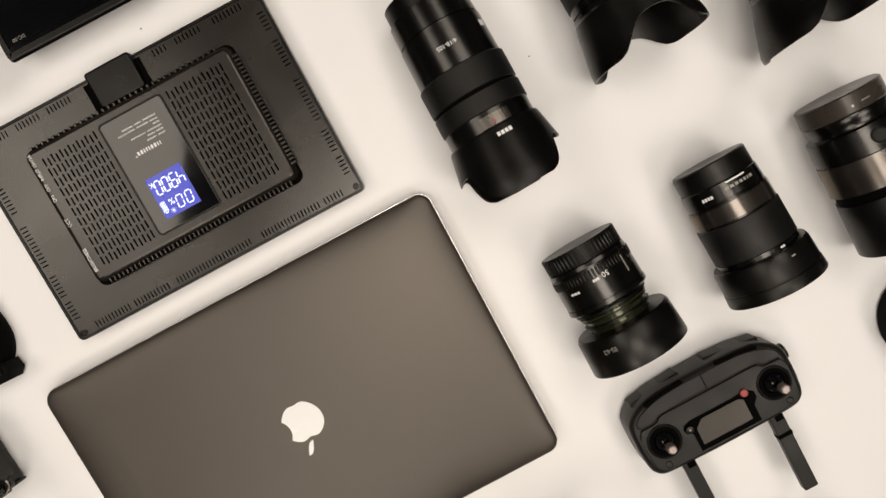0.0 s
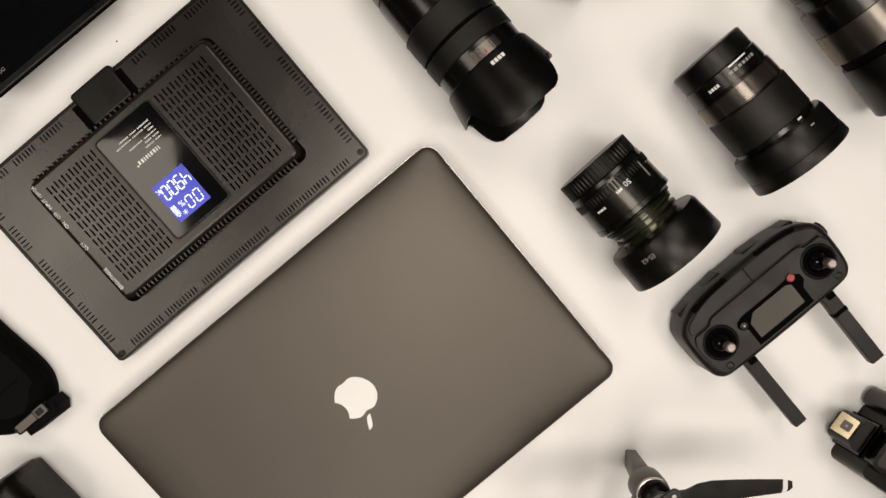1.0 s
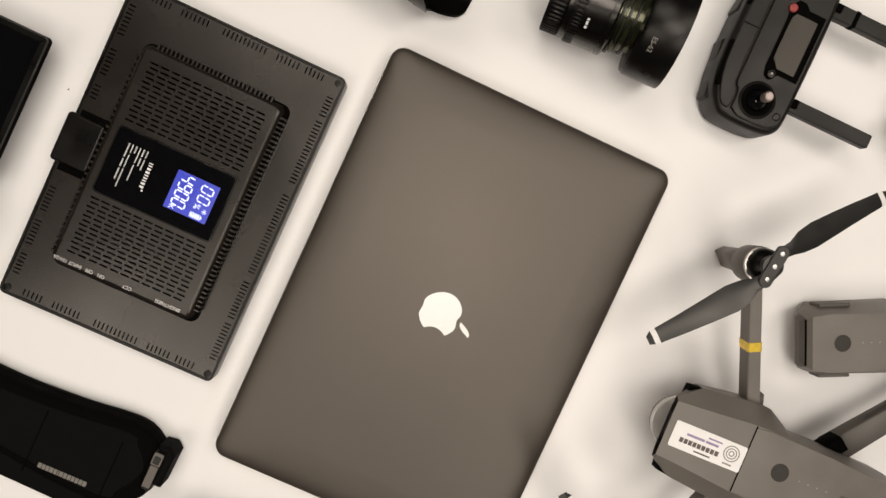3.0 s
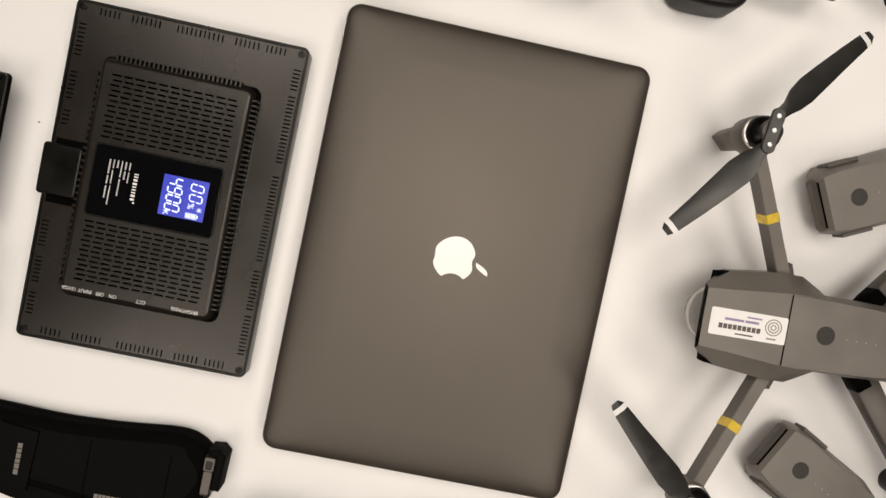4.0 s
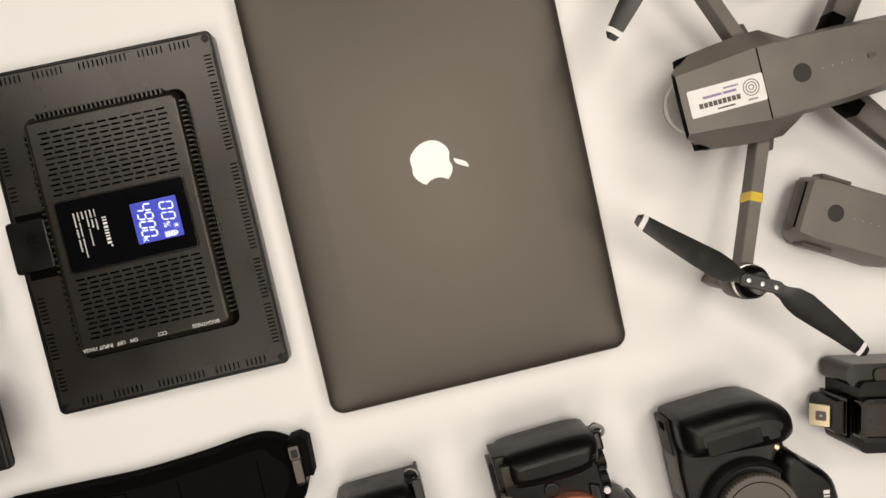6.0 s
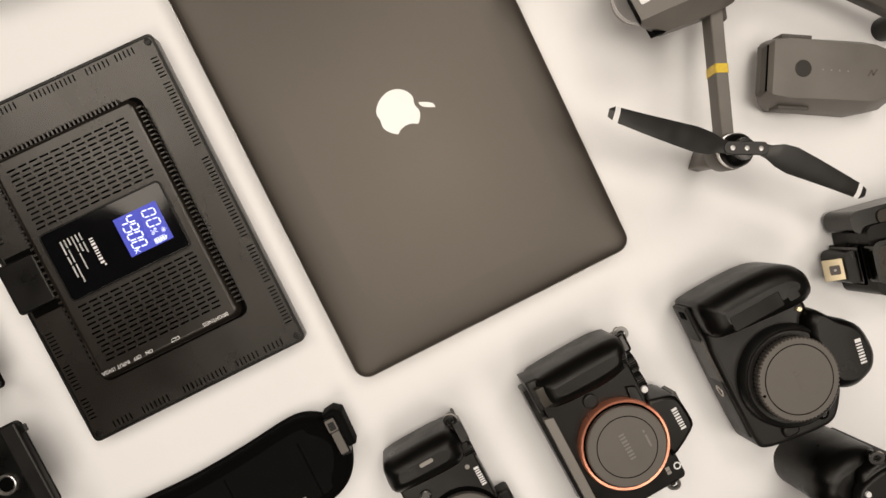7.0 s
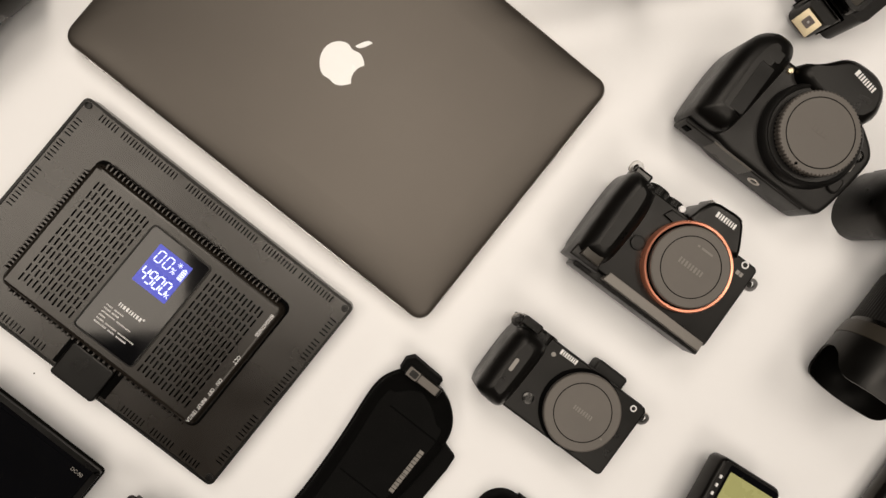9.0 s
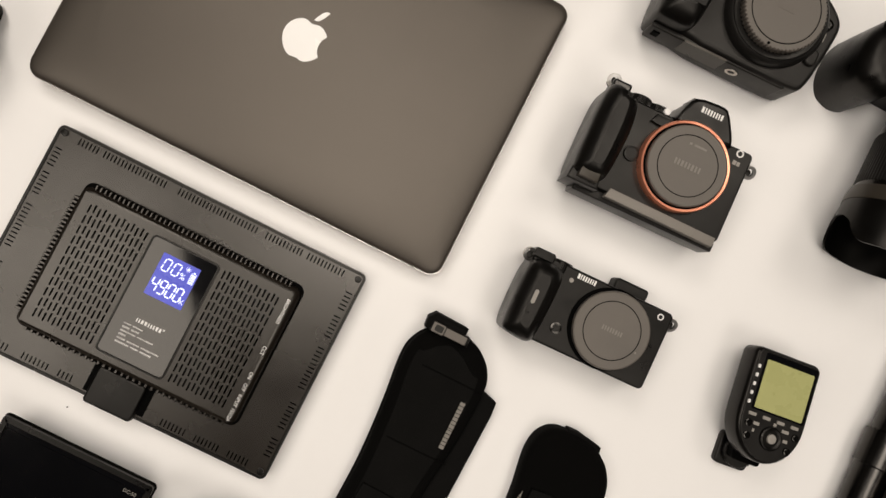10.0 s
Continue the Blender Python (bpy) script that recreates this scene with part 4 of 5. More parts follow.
        arm = part("arm", beam(a, b, 0.0102, 0.0150, 0.0098, 0.0140), DRONE, t, "square grey front arm", smooth=False)
        part("arm_shoulder", beam((s * 0.032, 0.0630, 0.044), (s * 0.0470, 0.0560, 0.047), 0.0125, 0.0145), DRONE_SIDE, arm)
        u = 0.455
        pa, pb = Vector(a), Vector(b)
        tp, tq = pa + (pb - pa) * u, pa + (pb - pa) * (u + 0.070)
        part("gold_band", beam(tp, tq, 0.0106, 0.0156), GOLD, arm, "gold tape band", smooth=False)
        hx, hy = s * 0.1370, 0.0102
        part("motor_housing", lathe_z([(0.050, 0.0120), (0.053, 0.0138), (0.068, 0.0138), (0.070, 0.0130)], hx, hy, 36), DRONE, arm)
        part("motor", lathe_z([(0.070, 0.0112), (0.0705, 0.0122), (0.079, 0.0122), (0.0815, 0.0105), (0.084, 0.006)], hx, hy, 36), BLACK, arm)
        part("motor_ring", lathe_z([(0.0712, 0.0122), (0.0714, 0.0130), (0.0740, 0.0130), (0.0743, 0.0122)], hx, hy, 36), STEEL, arm, "bright motor ring")
        part("landing_leg", beam((hx, hy, 0.056), (hx + s * 0.003, hy + 0.003, 0.0), 0.018, 0.012, 0.015, 0.009), DRONE, arm)
        # rear arm, folded out behind
        ra, rb = (s * 0.0260, 0.135, 0.042), (s * 0.1120, 0.2050, 0.038)
        rear = part("rear_arm", beam(ra, rb, 0.020, 0.014, 0.016, 0.012), DRONE_SIDE, t)
        part("rear_hinge", beam((s * 0.024, 0.1270, 0.046), (s * 0.0370, 0.1370, 0.046), 0.012, 0.016), PITCH, rear)
        part("rear_motor", lathe_z([(0.0, 0.010), (0.030, 0.0125), (0.046, 0.0135), (0.058, 0.0135), (0.060, 0.008)], s * 0.118, 0.211, 32), BLACK, rear)
        propeller(arm, hx, hy, 0.0880, *((137.5, 34.0, 0.0) if s < 0 else (41.0, 20.0, 5.0)))
    return t


drone()


def drone_battery(name, x, y, deg):
    t = thing(name, x, y, "loose grey drone battery with a round dark button", "battery", "spare drone batteries", rz=deg, size=1.02)
    def sec(u, w, wt, z1, zt, z0=0.0):
        return [(u, -w, z0), (u, w, z0), (u, w, z1), (u, wt, zt), (u, -wt, zt), (u, -w, z1)]
    bm = loft([sec(-0.0262, 0.0218, 0.0188, 0.024, 0.0335, 0.0185), sec(-0.0236, 0.0242, 0.0214, 0.024, 0.0372, 0.0140), sec(-0.010, 0.0285, 0.0235, 0.022, 0.0385), sec(0.060, 0.0295, 0.0225, 0.020, 0.0385), sec(0.0790, 0.0250, 0.0175, 0.018, 0.0365), sec(0.0870, 0.0190, 0.0135, 0.016, 0.0310)])
    b = part("body", soften(bm, 0.0011), DRONE, t)
    part("end_cap", loft([sec(-0.0292, 0.0192, 0.0164, 0.024, 0.0275, 0.0210), sec(-0.0264, 0.0214, 0.0184, 0.024, 0.0322, 0.0195)]), DRONE_SIDE, t)
    part("contact_slot", block(-0.0269, -0.0262, -0.0186, 0.0186, 0.0300, 0.0330), PITCH, t, smooth=False)
    for s in (-1, 1):
        part("clip", block(-0.0120, 0.0140, min(s * 0.0272, s * 0.0305), max(s * 0.0272, s * 0.0305), 0.012, 0.026, 0.001, 0.001), DRONE_SIDE, t)
    part("power_button", lathe_z([(0.0375, 0.0068), (0.0388, 0.0068), (0.0390, 0.0064)], 0, 0, 36), DARKBUTTON, t, "round dark power button")
    for i in range(4):
        part("indicator", lathe_z([(0.038, 0.0008), (0.0387, 0.0007)], 0.0165 + 0.0070 * i, 0.0, 10), FAINT, t)
    bm = bmesh.new()
    for p, q in (((0.0545, -0.003), (0.0575, 0.002)), ((0.0575, 0.002), (0.0590, -0.002)), ((0.0590, -0.002), (0.0620, 0.003))):
        d = Vector(q) - Vector(p)
        nrm = Vector((-d.y, d.x)).normalized() * 0.0007
        slab(bm, [(p[0] - nrm.x, p[1] - nrm.y), (q[0] - nrm.x, q[1] - nrm.y), (q[0] + nrm.x, q[1] + nrm.y), (p[0] + nrm.x, p[1] + nrm.y)], 0.0384, 0.0387)
    part("printed_mark", bm, INK, t, smooth=False)
    return t


drone_battery("drone_battery", -0.1140, 0.3045, 116)
drone_battery("drone_battery", 0.1117, 0.3086, 61.5)


# ---- cameras lying on their backs ----
def crown(z0, z1, r):
    """Rows of a well rounded top."""
    return [(0, z0)] + [(r * (1 - math.cos(radians(a))), z1 - 0.0160 + 0.0160 * math.sin(radians(a))) for a in range(8, 81, 8)]


def strap_lug(parent, x, y, z, deg):
    part("strap_lug", lathe_z([(z - 0.003, 0.0036), (z + 0.002, 0.0036), (z + 0.003, 0.0028)], x, y, 16), BLACK, parent, m=None)
    part("strap_ring", ring(disc(0, 0, 0.0056, 20), disc(0, 0, 0.0030, 20), 0, 0.0018), STEEL, parent, "bright steel strap ring", m=pose(x, y, z + 0.005, 18, 12))


def body_cap(parent, x, y, z, r, groove, ribs=0):
    if ribs:
        c = part("body_cap", ribbed(-0.003, 0.0050, r, ribs, 0.0009, 0.0008), CAP, parent, "grey plastic body cap", m=pose(x, y, z, 90))
    else:
        c = part("body_cap", lathe_z([(z - 0.003, r - 0.0005), (z + 0.0032, r), (z + 0.0044, r - 0.0003), (z + 0.0050, r - 0.0012)], x, y, 72), CAP, parent, "grey plastic body cap")
    part("cap_groove", ring(disc(x, y, groove, 64), disc(x, y, groove - 0.0007, 64), z + 0.0046, z + 0.00515), PITCH, c, smooth=False)
    return c


def camera_small():
    t = thing("mirrorless_camera", 0.3012, -0.1000, "small black camera lying on its back, grey body cap", "camera", "cameras on the table", rz=1.7, size=1.03)
    out = rect(-0.0570, 0.0635, -0.0320, 0.0320, 0.004)
    body = part("body", prism(out, 0.002, 0.0375, 0.0018, 0.002), BLACK, t)
    part("screen_back", block(-0.045, 0.045, -0.026, 0.026, 0.0, 0.003, 0.003), GLOSS, t)
    g = [(-0.0600, -0.0310), (-0.0530, -0.0345), (-0.0370, -0.0360), (-0.0315, -0.0310), (-0.0295, 0.0180), (-0.0330, 0.0255), (-0.0450, 0.0275), (-0.0560, 0.0260), (-0.0600, 0.0180)]
    part("grip", soften(prism(rounded(g, 2), 0.012, 0.0560, dome=crown(0.030, 0.0566, 0.0125)), 0.001, 1, 60), LEATHER, t, "rounded black hand grip")
    part("grip_mark", prism(rect(-0.0485, -0.0455, -0.0070, 0.0040, 0.0014, 3), 0.0560, 0.0571), FAINT, t, smooth=False)
    part("top_plate", block(-0.0600, 0.0600, 0.0300, 0.0325, 0.006, 0.0340, 0.001, 0.001), BLACK, t)
    part("control_dial", ribbed(-0.0045, 0.0045, 0.0085, 30, 0.0006), BLACK, t, m=pose(-0.0330, 0.0290, 0.0300, 0, 0, 0))
    part("shutter_button", block(-0.0590, -0.0420, 0.0270, 0.0345, 0.026, 0.0440, 0.002, 0.001), SATIN, t)
    part("eyecup", block(0.0150, 0.0440, 0.0310, 0.0425, 0.004, 0.0200, 0.003, 0.002), RUBBER, t, "rubber eyecup behind the top plate")
    mx, my = 0.0207, 0.0002
    part("mount_recess", ring(disc(mx - 0.001, my, 0.0324, 64), disc(mx, my, 0.0285, 64), 0.036, 0.0384), PITCH, t)
    c = body_cap(t, mx, my, 0.0395, 0.0305, 0.0230)
    bars([0.0012, 0.0010, 0.0014, 0.0012, 0.0012, 0.0014, 0.0010, 0.0012], 0.0036, 0.0010, mx, my, 0.0445, 0, CAPMARK, c, "maker_mark", thick=0.0001)
    bars([0.0014], 0.0014, 0, mx + 0.0235, my - 0.008, 0.0445, 20, CAPMARK, c, "index_dot", thick=0.0002)
    bars([0.0018, 0.0009, 0.0013, 0.0013, 0.0011, 0.0011, 0.0009, 0.0014], 0.0040, 0.0008, -0.0115, 0.0280, 0.0375, 0, WHITE, t, "maker_mark")
    part("assist_lamp", lathe_z([(0.037, 0.0019), (0.0382, 0.0018), (0.0384, 0.001)], -0.0225, 0.0225, 18), FAINT, t)
    part("release_button", lathe_z([(0.037, 0.0048), (0.0395, 0.0045), (0.0398, 0.003)], -0.0185, -0.0160, 22), SATIN, t)
    rm = disc(0.0535, 0.0262, 0.0026, 20)
    part("series_mark", ring(rm, inset(rm, 0.0009), 0.0374, 0.0378), WHITE, t, smooth=False)
    strap_lug(t, -0.0600, 0.0280, 0.028, 0)
    strap_lug(t, 0.0655, 0.0245, 0.026, 0)
    return t


def camera_full():
    t = thing("full_frame_camera", 0.3000, 0.0390, "black camera lying on its back, orange mount ring", "camera", "cameras on the table", rz=2.4, size=1.035)
    part("body", prism(rect(-0.0600, 0.0630, -0.0400, 0.0345, 0.004), 0.003, 0.0450, 0.0016, 0.003), BLACK, t)
    part("screen_back", block(-0.045, 0.040, -0.032, 0.030, 0.0, 0.0035, 0.003), GLOSS, t)
    # grip
    g = [(-0.0655, -0.0320), (-0.0630, -0.0380), (-0.0420, -0.0380), (-0.0370, -0.0300), (-0.0345, 0.0100), (-0.0380, 0.0300), (-0.0430, 0.0345), (-0.0580, 0.0370), (-0.0630, 0.0350), (-0.0655, 0.0200)]
    part("grip", soften(prism(rounded(g, 2), 0.014, 0.0640, dome=crown(0.034, 0.0652, 0.0130)), 0.001, 1, 60), LEATHER, t, "rounded leather-textured hand grip")
    part("grip_foot", prism([(-0.0660, -0.0435), (-0.0400, -0.0435), (-0.0420, -0.0335), (-0.0650, -0.0335)], 0.022, 0.0540, 0.002), RC_GREY, t, "grey metal grip extension")
    part("grip_foot_plate", prism([(-0.0600, -0.0400), (-0.0440, -0.0400), (-0.0440, -0.0290), (-0.0590, -0.0290)], 0.050, 0.0610, 0.001), SCREEN, t)
    # base plate with its bright edge
    part("base_plate", block(-0.0560, 0.0640, -0.0470, -0.0395, 0.016, 0.0390, 0.001, 0.001), BLACK, t, "bolted-on metal base plate")
    part("plate_edge", prism([(-0.0320, -0.0435), (0.0600, -0.0445), (0.0600, -0.0370), (-0.0300, -0.0360)], 0.034, 0.0472, 0.0006), CAPMARK, t, "bare grey metal edge")
    # viewfinder hump
    hump = [(-0.0080, 0.0290), (0.0430, 0.0290), (0.0405, 0.0380), (0.0300, 0.0560), (0.0240, 0.0578), (0.0040, 0.0560), (-0.0015, 0.0500)]
    part("viewfinder_hump", prism(rounded(hump, 1), 0.010, 0.0500, 0.003), BLACK, t)
    part("hump_cheek", prism([(-0.0230, 0.0240), (0.0340, 0.0180), (0.0340, 0.0310), (-0.0200, 0.0310)], 0.030, 0.0480, 0.001), BLACK, t)
    part("hot_shoe", block(0.0050, 0.0260, 0.0565, 0.0600, 0.012, 0.0330, 0.0005), SATIN, t)
    bars([0.0020, 0.0010, 0.0014, 0.0014, 0.0012, 0.0012, 0.0010, 0.0016], 0.0044, 0.0010, 0.0178, 0.0480, 0.0500, 0, WHITE, t, "maker_mark")
    for x, r, z in ((-0.0330, 0.0095, 0.030), (-0.0160, 0.0100, 0.026)):
        part("mode_dial", ribbed(-0.004, 0.005, r, 34, 0.0006), BLACK, t, "knurled control dial", m=pose(x, 0.0375, z))
    part("front_dial", ribbed(-0.0022, 0.0022, 0.0080, 26, 0.0006), BLACK, t, m=pose(-0.0480, 0.0290, 0.0560, 0, 0, -14))
    part("shutter_button", block(-0.0620, -0.0470, 0.0330, 0.0410, 0.034, 0.052, 0.002, 0.002), SATIN, t)
    mx, my = 0.0140, 0.0018
    part("mount_ring", lathe_z([(0.043, 0.0352), (0.0520, 0.0352), (0.0532, 0.0344), (0.0528, 0.0328), (0.051, 0.0324)], mx, my, 80), ORANGE, t, "bright orange metal mount ring")
    part("mount_recess", ring(disc(mx, my, 0.0325, 64), disc(mx + 0.001, my, 0.0285, 64), 0.046, 0.0515), PITCH, t)
    c = body_cap(t, mx + 0.0004, my, 0.0512, 0.0312, 0.0238)
    bars([0.0014, 0.0014, 0.0018, 0.0014, 0.0014, 0.0018, 0.0014, 0.0014], 0.0046, 0.0013, mx, my, 0.0562, 0, CAPMARK, c, "maker_mark", thick=0.00016)
    bars([0.002, 0.010], 0.0016, 0.002, mx + 0.002, my + 0.0165, 0.0562, 0, CAPMARK, c, "printed_bar", thick=0.00012)
    part("assist_lamp", lathe_z([(0.044, 0.0028), (0.0462, 0.0026), (0.0466, 0.0016)], -0.0135, 0.0362, 20), WHITE, t, "pale assist lamp")
    part("release_button", lathe_z([(0.044, 0.0062), (0.0470, 0.0058), (0.0474, 0.004)], -0.0262, -0.0050, 26), RUBBER, t)
    rm = disc(0.0520, 0.0310, 0.0030, 20)
    part("series_mark", ring(rm, inset(rm, 0.0010), 0.0449, 0.0453), WHITE, t, smooth=False)
    bars([0.0030, 0.0024], 0.0034, 0.0006, 0.0520, 0.0230, 0.0450, 0, FAINT, t, "model_mark")
    strap_lug(t, -0.0610, 0.0405, 0.040, 0)
    strap_lug(t, 0.0680, 0.0240, 0.030, 0)
    return t


def camera_reflex():
    t = thing("reflex_camera", 0.3070, 0.1916, "large black reflex camera on its back, ribbed grey cap", "camera", "cameras on the table", rz=2.0, size=1.023)
    out = [(-0.0640, -0.0510), (0.0580, -0.0525), (0.0670, -0.0480), (0.0735, -0.0100), (0.0755, 0.0120), (0.0670, 0.0220), (0.0480, 0.0340), (-0.0280, 0.0350), (-0.0600, 0.0320), (-0.0660, 0.0100)]
    part("body", prism(rounded(out, 2), 0.004, 0.0440, 0.004, 0.003, 4), RC_GREY, t)
    part("screen_back", block(-0.045, 0.035, -0.040, 0.025, 0.0, 0.005, 0.003), GLOSS, t)
    g = [(-0.0680, -0.0460), (-0.0640, -0.0500), (-0.0390, -0.0500), (-0.0340, -0.0420), (-0.0290, 0.0080), (-0.0270, 0.0290), (-0.0330, 0.0390), (-0.0480, 0.0400), (-0.0610, 0.0310), (-0.0680, 0.0080)]
    part("grip", soften(prism(rounded(g, 2), 0.014, 0.0650, dome=crown(0.034, 0.0664, 0.0165)), 0.001, 1, 60), LEATHER, t, "deep rounded hand grip")
    part("grip_pad", prism(rect(-0.0500, -0.0370, -0.0350, 0.0090, 0.002), 0.060, 0.0664, 0.0010), RUBBER, t, "smoother rubber pad")
    part("remote_sensor", prism(rect(-0.0470, -0.0370, 0.0130, 0.0230, 0.002), 0.060, 0.0662, 0.0006), BLACK, t)
    # prism hump leaning over the mount
    hump = [(-0.0120, 0.0200), (0.0440, 0.0150), (0.0560, 0.0360), (0.0500, 0.0580), (0.0360, 0.0660), (0.0100, 0.0640), (-0.0060, 0.0440), (-0.0220, 0.0330)]
    part("prism_hump", soften(prism(rounded(hump, 2), 0.010, 0.0560, dome=[(0, 0.040), (0.0015, 0.0500), (0.0050, 0.0545), (0.0080, 0.0560)]), 0.001, 1, 60), BLACK, t)
    bars([0.0030, 0.0012, 0.0015, 0.0012, 0.0013, 0.0015, 0.0013, 0.0015], 0.0050, 0.0011, 0.0280, 0.0510, 0.0560, -10, WHITE, t, "maker_mark")
    mx, my = 0.0215, -0.0050
    part("mount_collar", lathe_z([(0.040, 0.0420), (0.0480, 0.0415), (0.0520, 0.0398), (0.0530, 0.0385), (0.0515, 0.0365)], mx, my, 80), RC_GREY, t, "black lens mount collar")
    c = body_cap(t, mx, my, 0.0555, 0.0332, 0.0278, 64)
    part("cap_face", lathe_z([(0.058, 0.0270), (0.0607, 0.0270), (0.0609, 0.0266)], mx, my, 64), CAP, c, smooth=True)
    bars([0.003, 0.003, 0.003, 0.003], 0.004, 0.001, mx, my, 0.0609, 0, CAP, c, "maker_mark", thick=0.0002)
    part("index_dot", lathe_z([(0.060, 0.0012), (0.0612, 0.0011)], mx - 0.002, my - 0.0305, 12), PITCH, c)
    part("timer_lamp", lathe_z([(0.0430, 0.0024), (0.0462, 0.0022), (0.0466, 0.0014)], -0.0210, 0.0270, 18), BRASS, t, "pale lit-looking timer lamp")
    part("collar_dot", lathe_z([(0.0500, 0.0010), (0.0530, 0.0010)], mx + 0.006, my + 0.0392, 12), WHITE, t)
    part("flash_button", lathe_z([(0.040, 0.0055), (0.0465, 0.0050), (0.0470, 0.003)], 0.0620, 0.0060, 22), SATIN, t)
    part("model_plate", block(0.0560, 0.0650, -0.0080, 0.0000, 0.040, 0.0455, 0.001, 0.0005), FAINT, t)
    part("lens_release", block(0.0560, 0.0660, -0.0300, -0.0160, 0.040, 0.0475, 0.004, 0.002), RC_GREY, t)
    # underside with battery door and tripod bush
    part("base_plate", block(-0.0640, 0.0540, -0.0535, -0.0490, 0.016, 0.0400, 0.002, 0.0015), RC_GREY, t, "dark grey camera base")
    part("base_strip", block(-0.0350, 0.0020, -0.0540, -0.0520, 0.020, 0.0405, 0.0005), SCREEN, t)
    part("tripod_bush", ring(disc(0, 0, 0.0052, 28), disc(0, 0, 0.0030, 28), 0, 0.0012), STEEL, t, "steel tripod bush", m=pose(0.0130, -0.0530, 0.028, 90))
    part("battery_door_catch", block(-0.0600, -0.0540, -0.0545, -0.0530, 0.026, 0.034, 0.0005), PITCH, t)
    part("strap_eye", lathe_z([(0.030, 0.0040), (0.040, 0.0040)], 0.0710, 0.0080, 16), BLACK, t)
    return t


def camera_bridge():
    t = thing("camera_with_zoom", 0.4745, 0.2000, "black upright camera with long zoom lens and hood", "camera", "cameras on the table")
    out = [(-0.0600, -0.0150), (0.0620, -0.0150), (0.0660, 0.0100), (0.0640, 0.0320), (-0.0600, 0.0310), (-0.0650, 0.0120)]
    part("body", prism(rounded(out, 2), 0.0, 0.0760, 0.006, 0, 4), BLACK, t)
    g = [(-0.0735, -0.0200), (-0.0660, -0.0340), (-0.0500, -0.0390), (-0.0350, -0.0330), (-0.0300, 0.0200), (-0.0640, 0.0240), (-0.0740, 0.0040)]
    part("grip", soften(prism(rounded(g, 2), 0.0, 0.0680, dome=crown(0.040, 0.0680, 0.0150)), 0.001, 1, 60), LEATHER, t, "rounded black hand grip")
    top = [(-0.0520, -0.0170), (-0.0280, -0.0200), (0.0580, -0.0150), (0.0600, 0.0290), (-0.0560, 0.0300), (-0.0580, 0.0060)]
    part("top_plate", prism(rounded(top, 2), 0.070, 0.0790, 0.002), RC_GREY, t, "charcoal top plate")
    part("top_dot", lathe_z([(0.078, 0.0026), (0.0806, 0.0022)], -0.0480, -0.0100, 18), WHITE, t, "small white top lamp")
    part("shutter_button", lathe_z([(0.078, 0.0085), (0.0840, 0.0082), (0.0850, 0.0060), (0.0845, 0.003)], -0.0330, -0.0060, 30), SATIN, t)
    part("mode_dial", ribbed(-0.004, 0.006, 0.0110, 36, 0.0007), BLACK, t, "knurled mode dial", m=pose(-0.012, 0.012, 0.082, 90))
    part("prism_hump", soften(prism([(0.000, -0.022), (0.036, -0.022), (0.032, 0.030), (0.004, 0.030)], 0.070, 0.0980), 0.006, 3, 20), BLACK, t)
    strap_lug(t, -0.0680, 0.0100, 0.070, 0)
    ax = pose(0.0190, 0, 0.0455, 0, 0, 180)
    part("lens_barrel", lathe([(0.012, 0.0330), (0.020, 0.0375), (0.034, 0.0380), (0.0345, 0.0365), (0.037, 0.0365), (0.0375, 0.0385), (0.052, 0.0390), (0.053, 0.036)]), SATIN, t, m=ax)
    part("zoom_ring", ribbed(0.0530, 0.0960, 0.0400, 90, 0.0004), RUBBER, t, "broad black zoom ring", m=ax)
    part("front_barrel", lathe([(0.0955, 0.036), (0.096, 0.0392), (0.1060, 0.0392), (0.1065, 0.036)]), SATIN, t, m=ax)
    h = part("hood", petal_hood(0.1020, 0.1500, 0.0410, 0.0440, 10, short=0.55, broad=True), BLACK, t, "black petal hood", m=ax)
    part("hood_collar", lathe([(0.1000, 0.037), (0.1005, 0.0412), (0.1100, 0.0424), (0.1130, 0.0424), (0.1135, 0.041)], close=False), SCREEN, h, m=ax)
    bars([0.003, 0.003, 0.003], 0.0024, 0.0006, 0, 0, 0.0002, 0, WHITE, t, "printed_bar", m=ax @ on_barrel(0.0383, 0.030, 24))
    return t


camera_small()
camera_full()
camera_reflex()
camera_bridge()


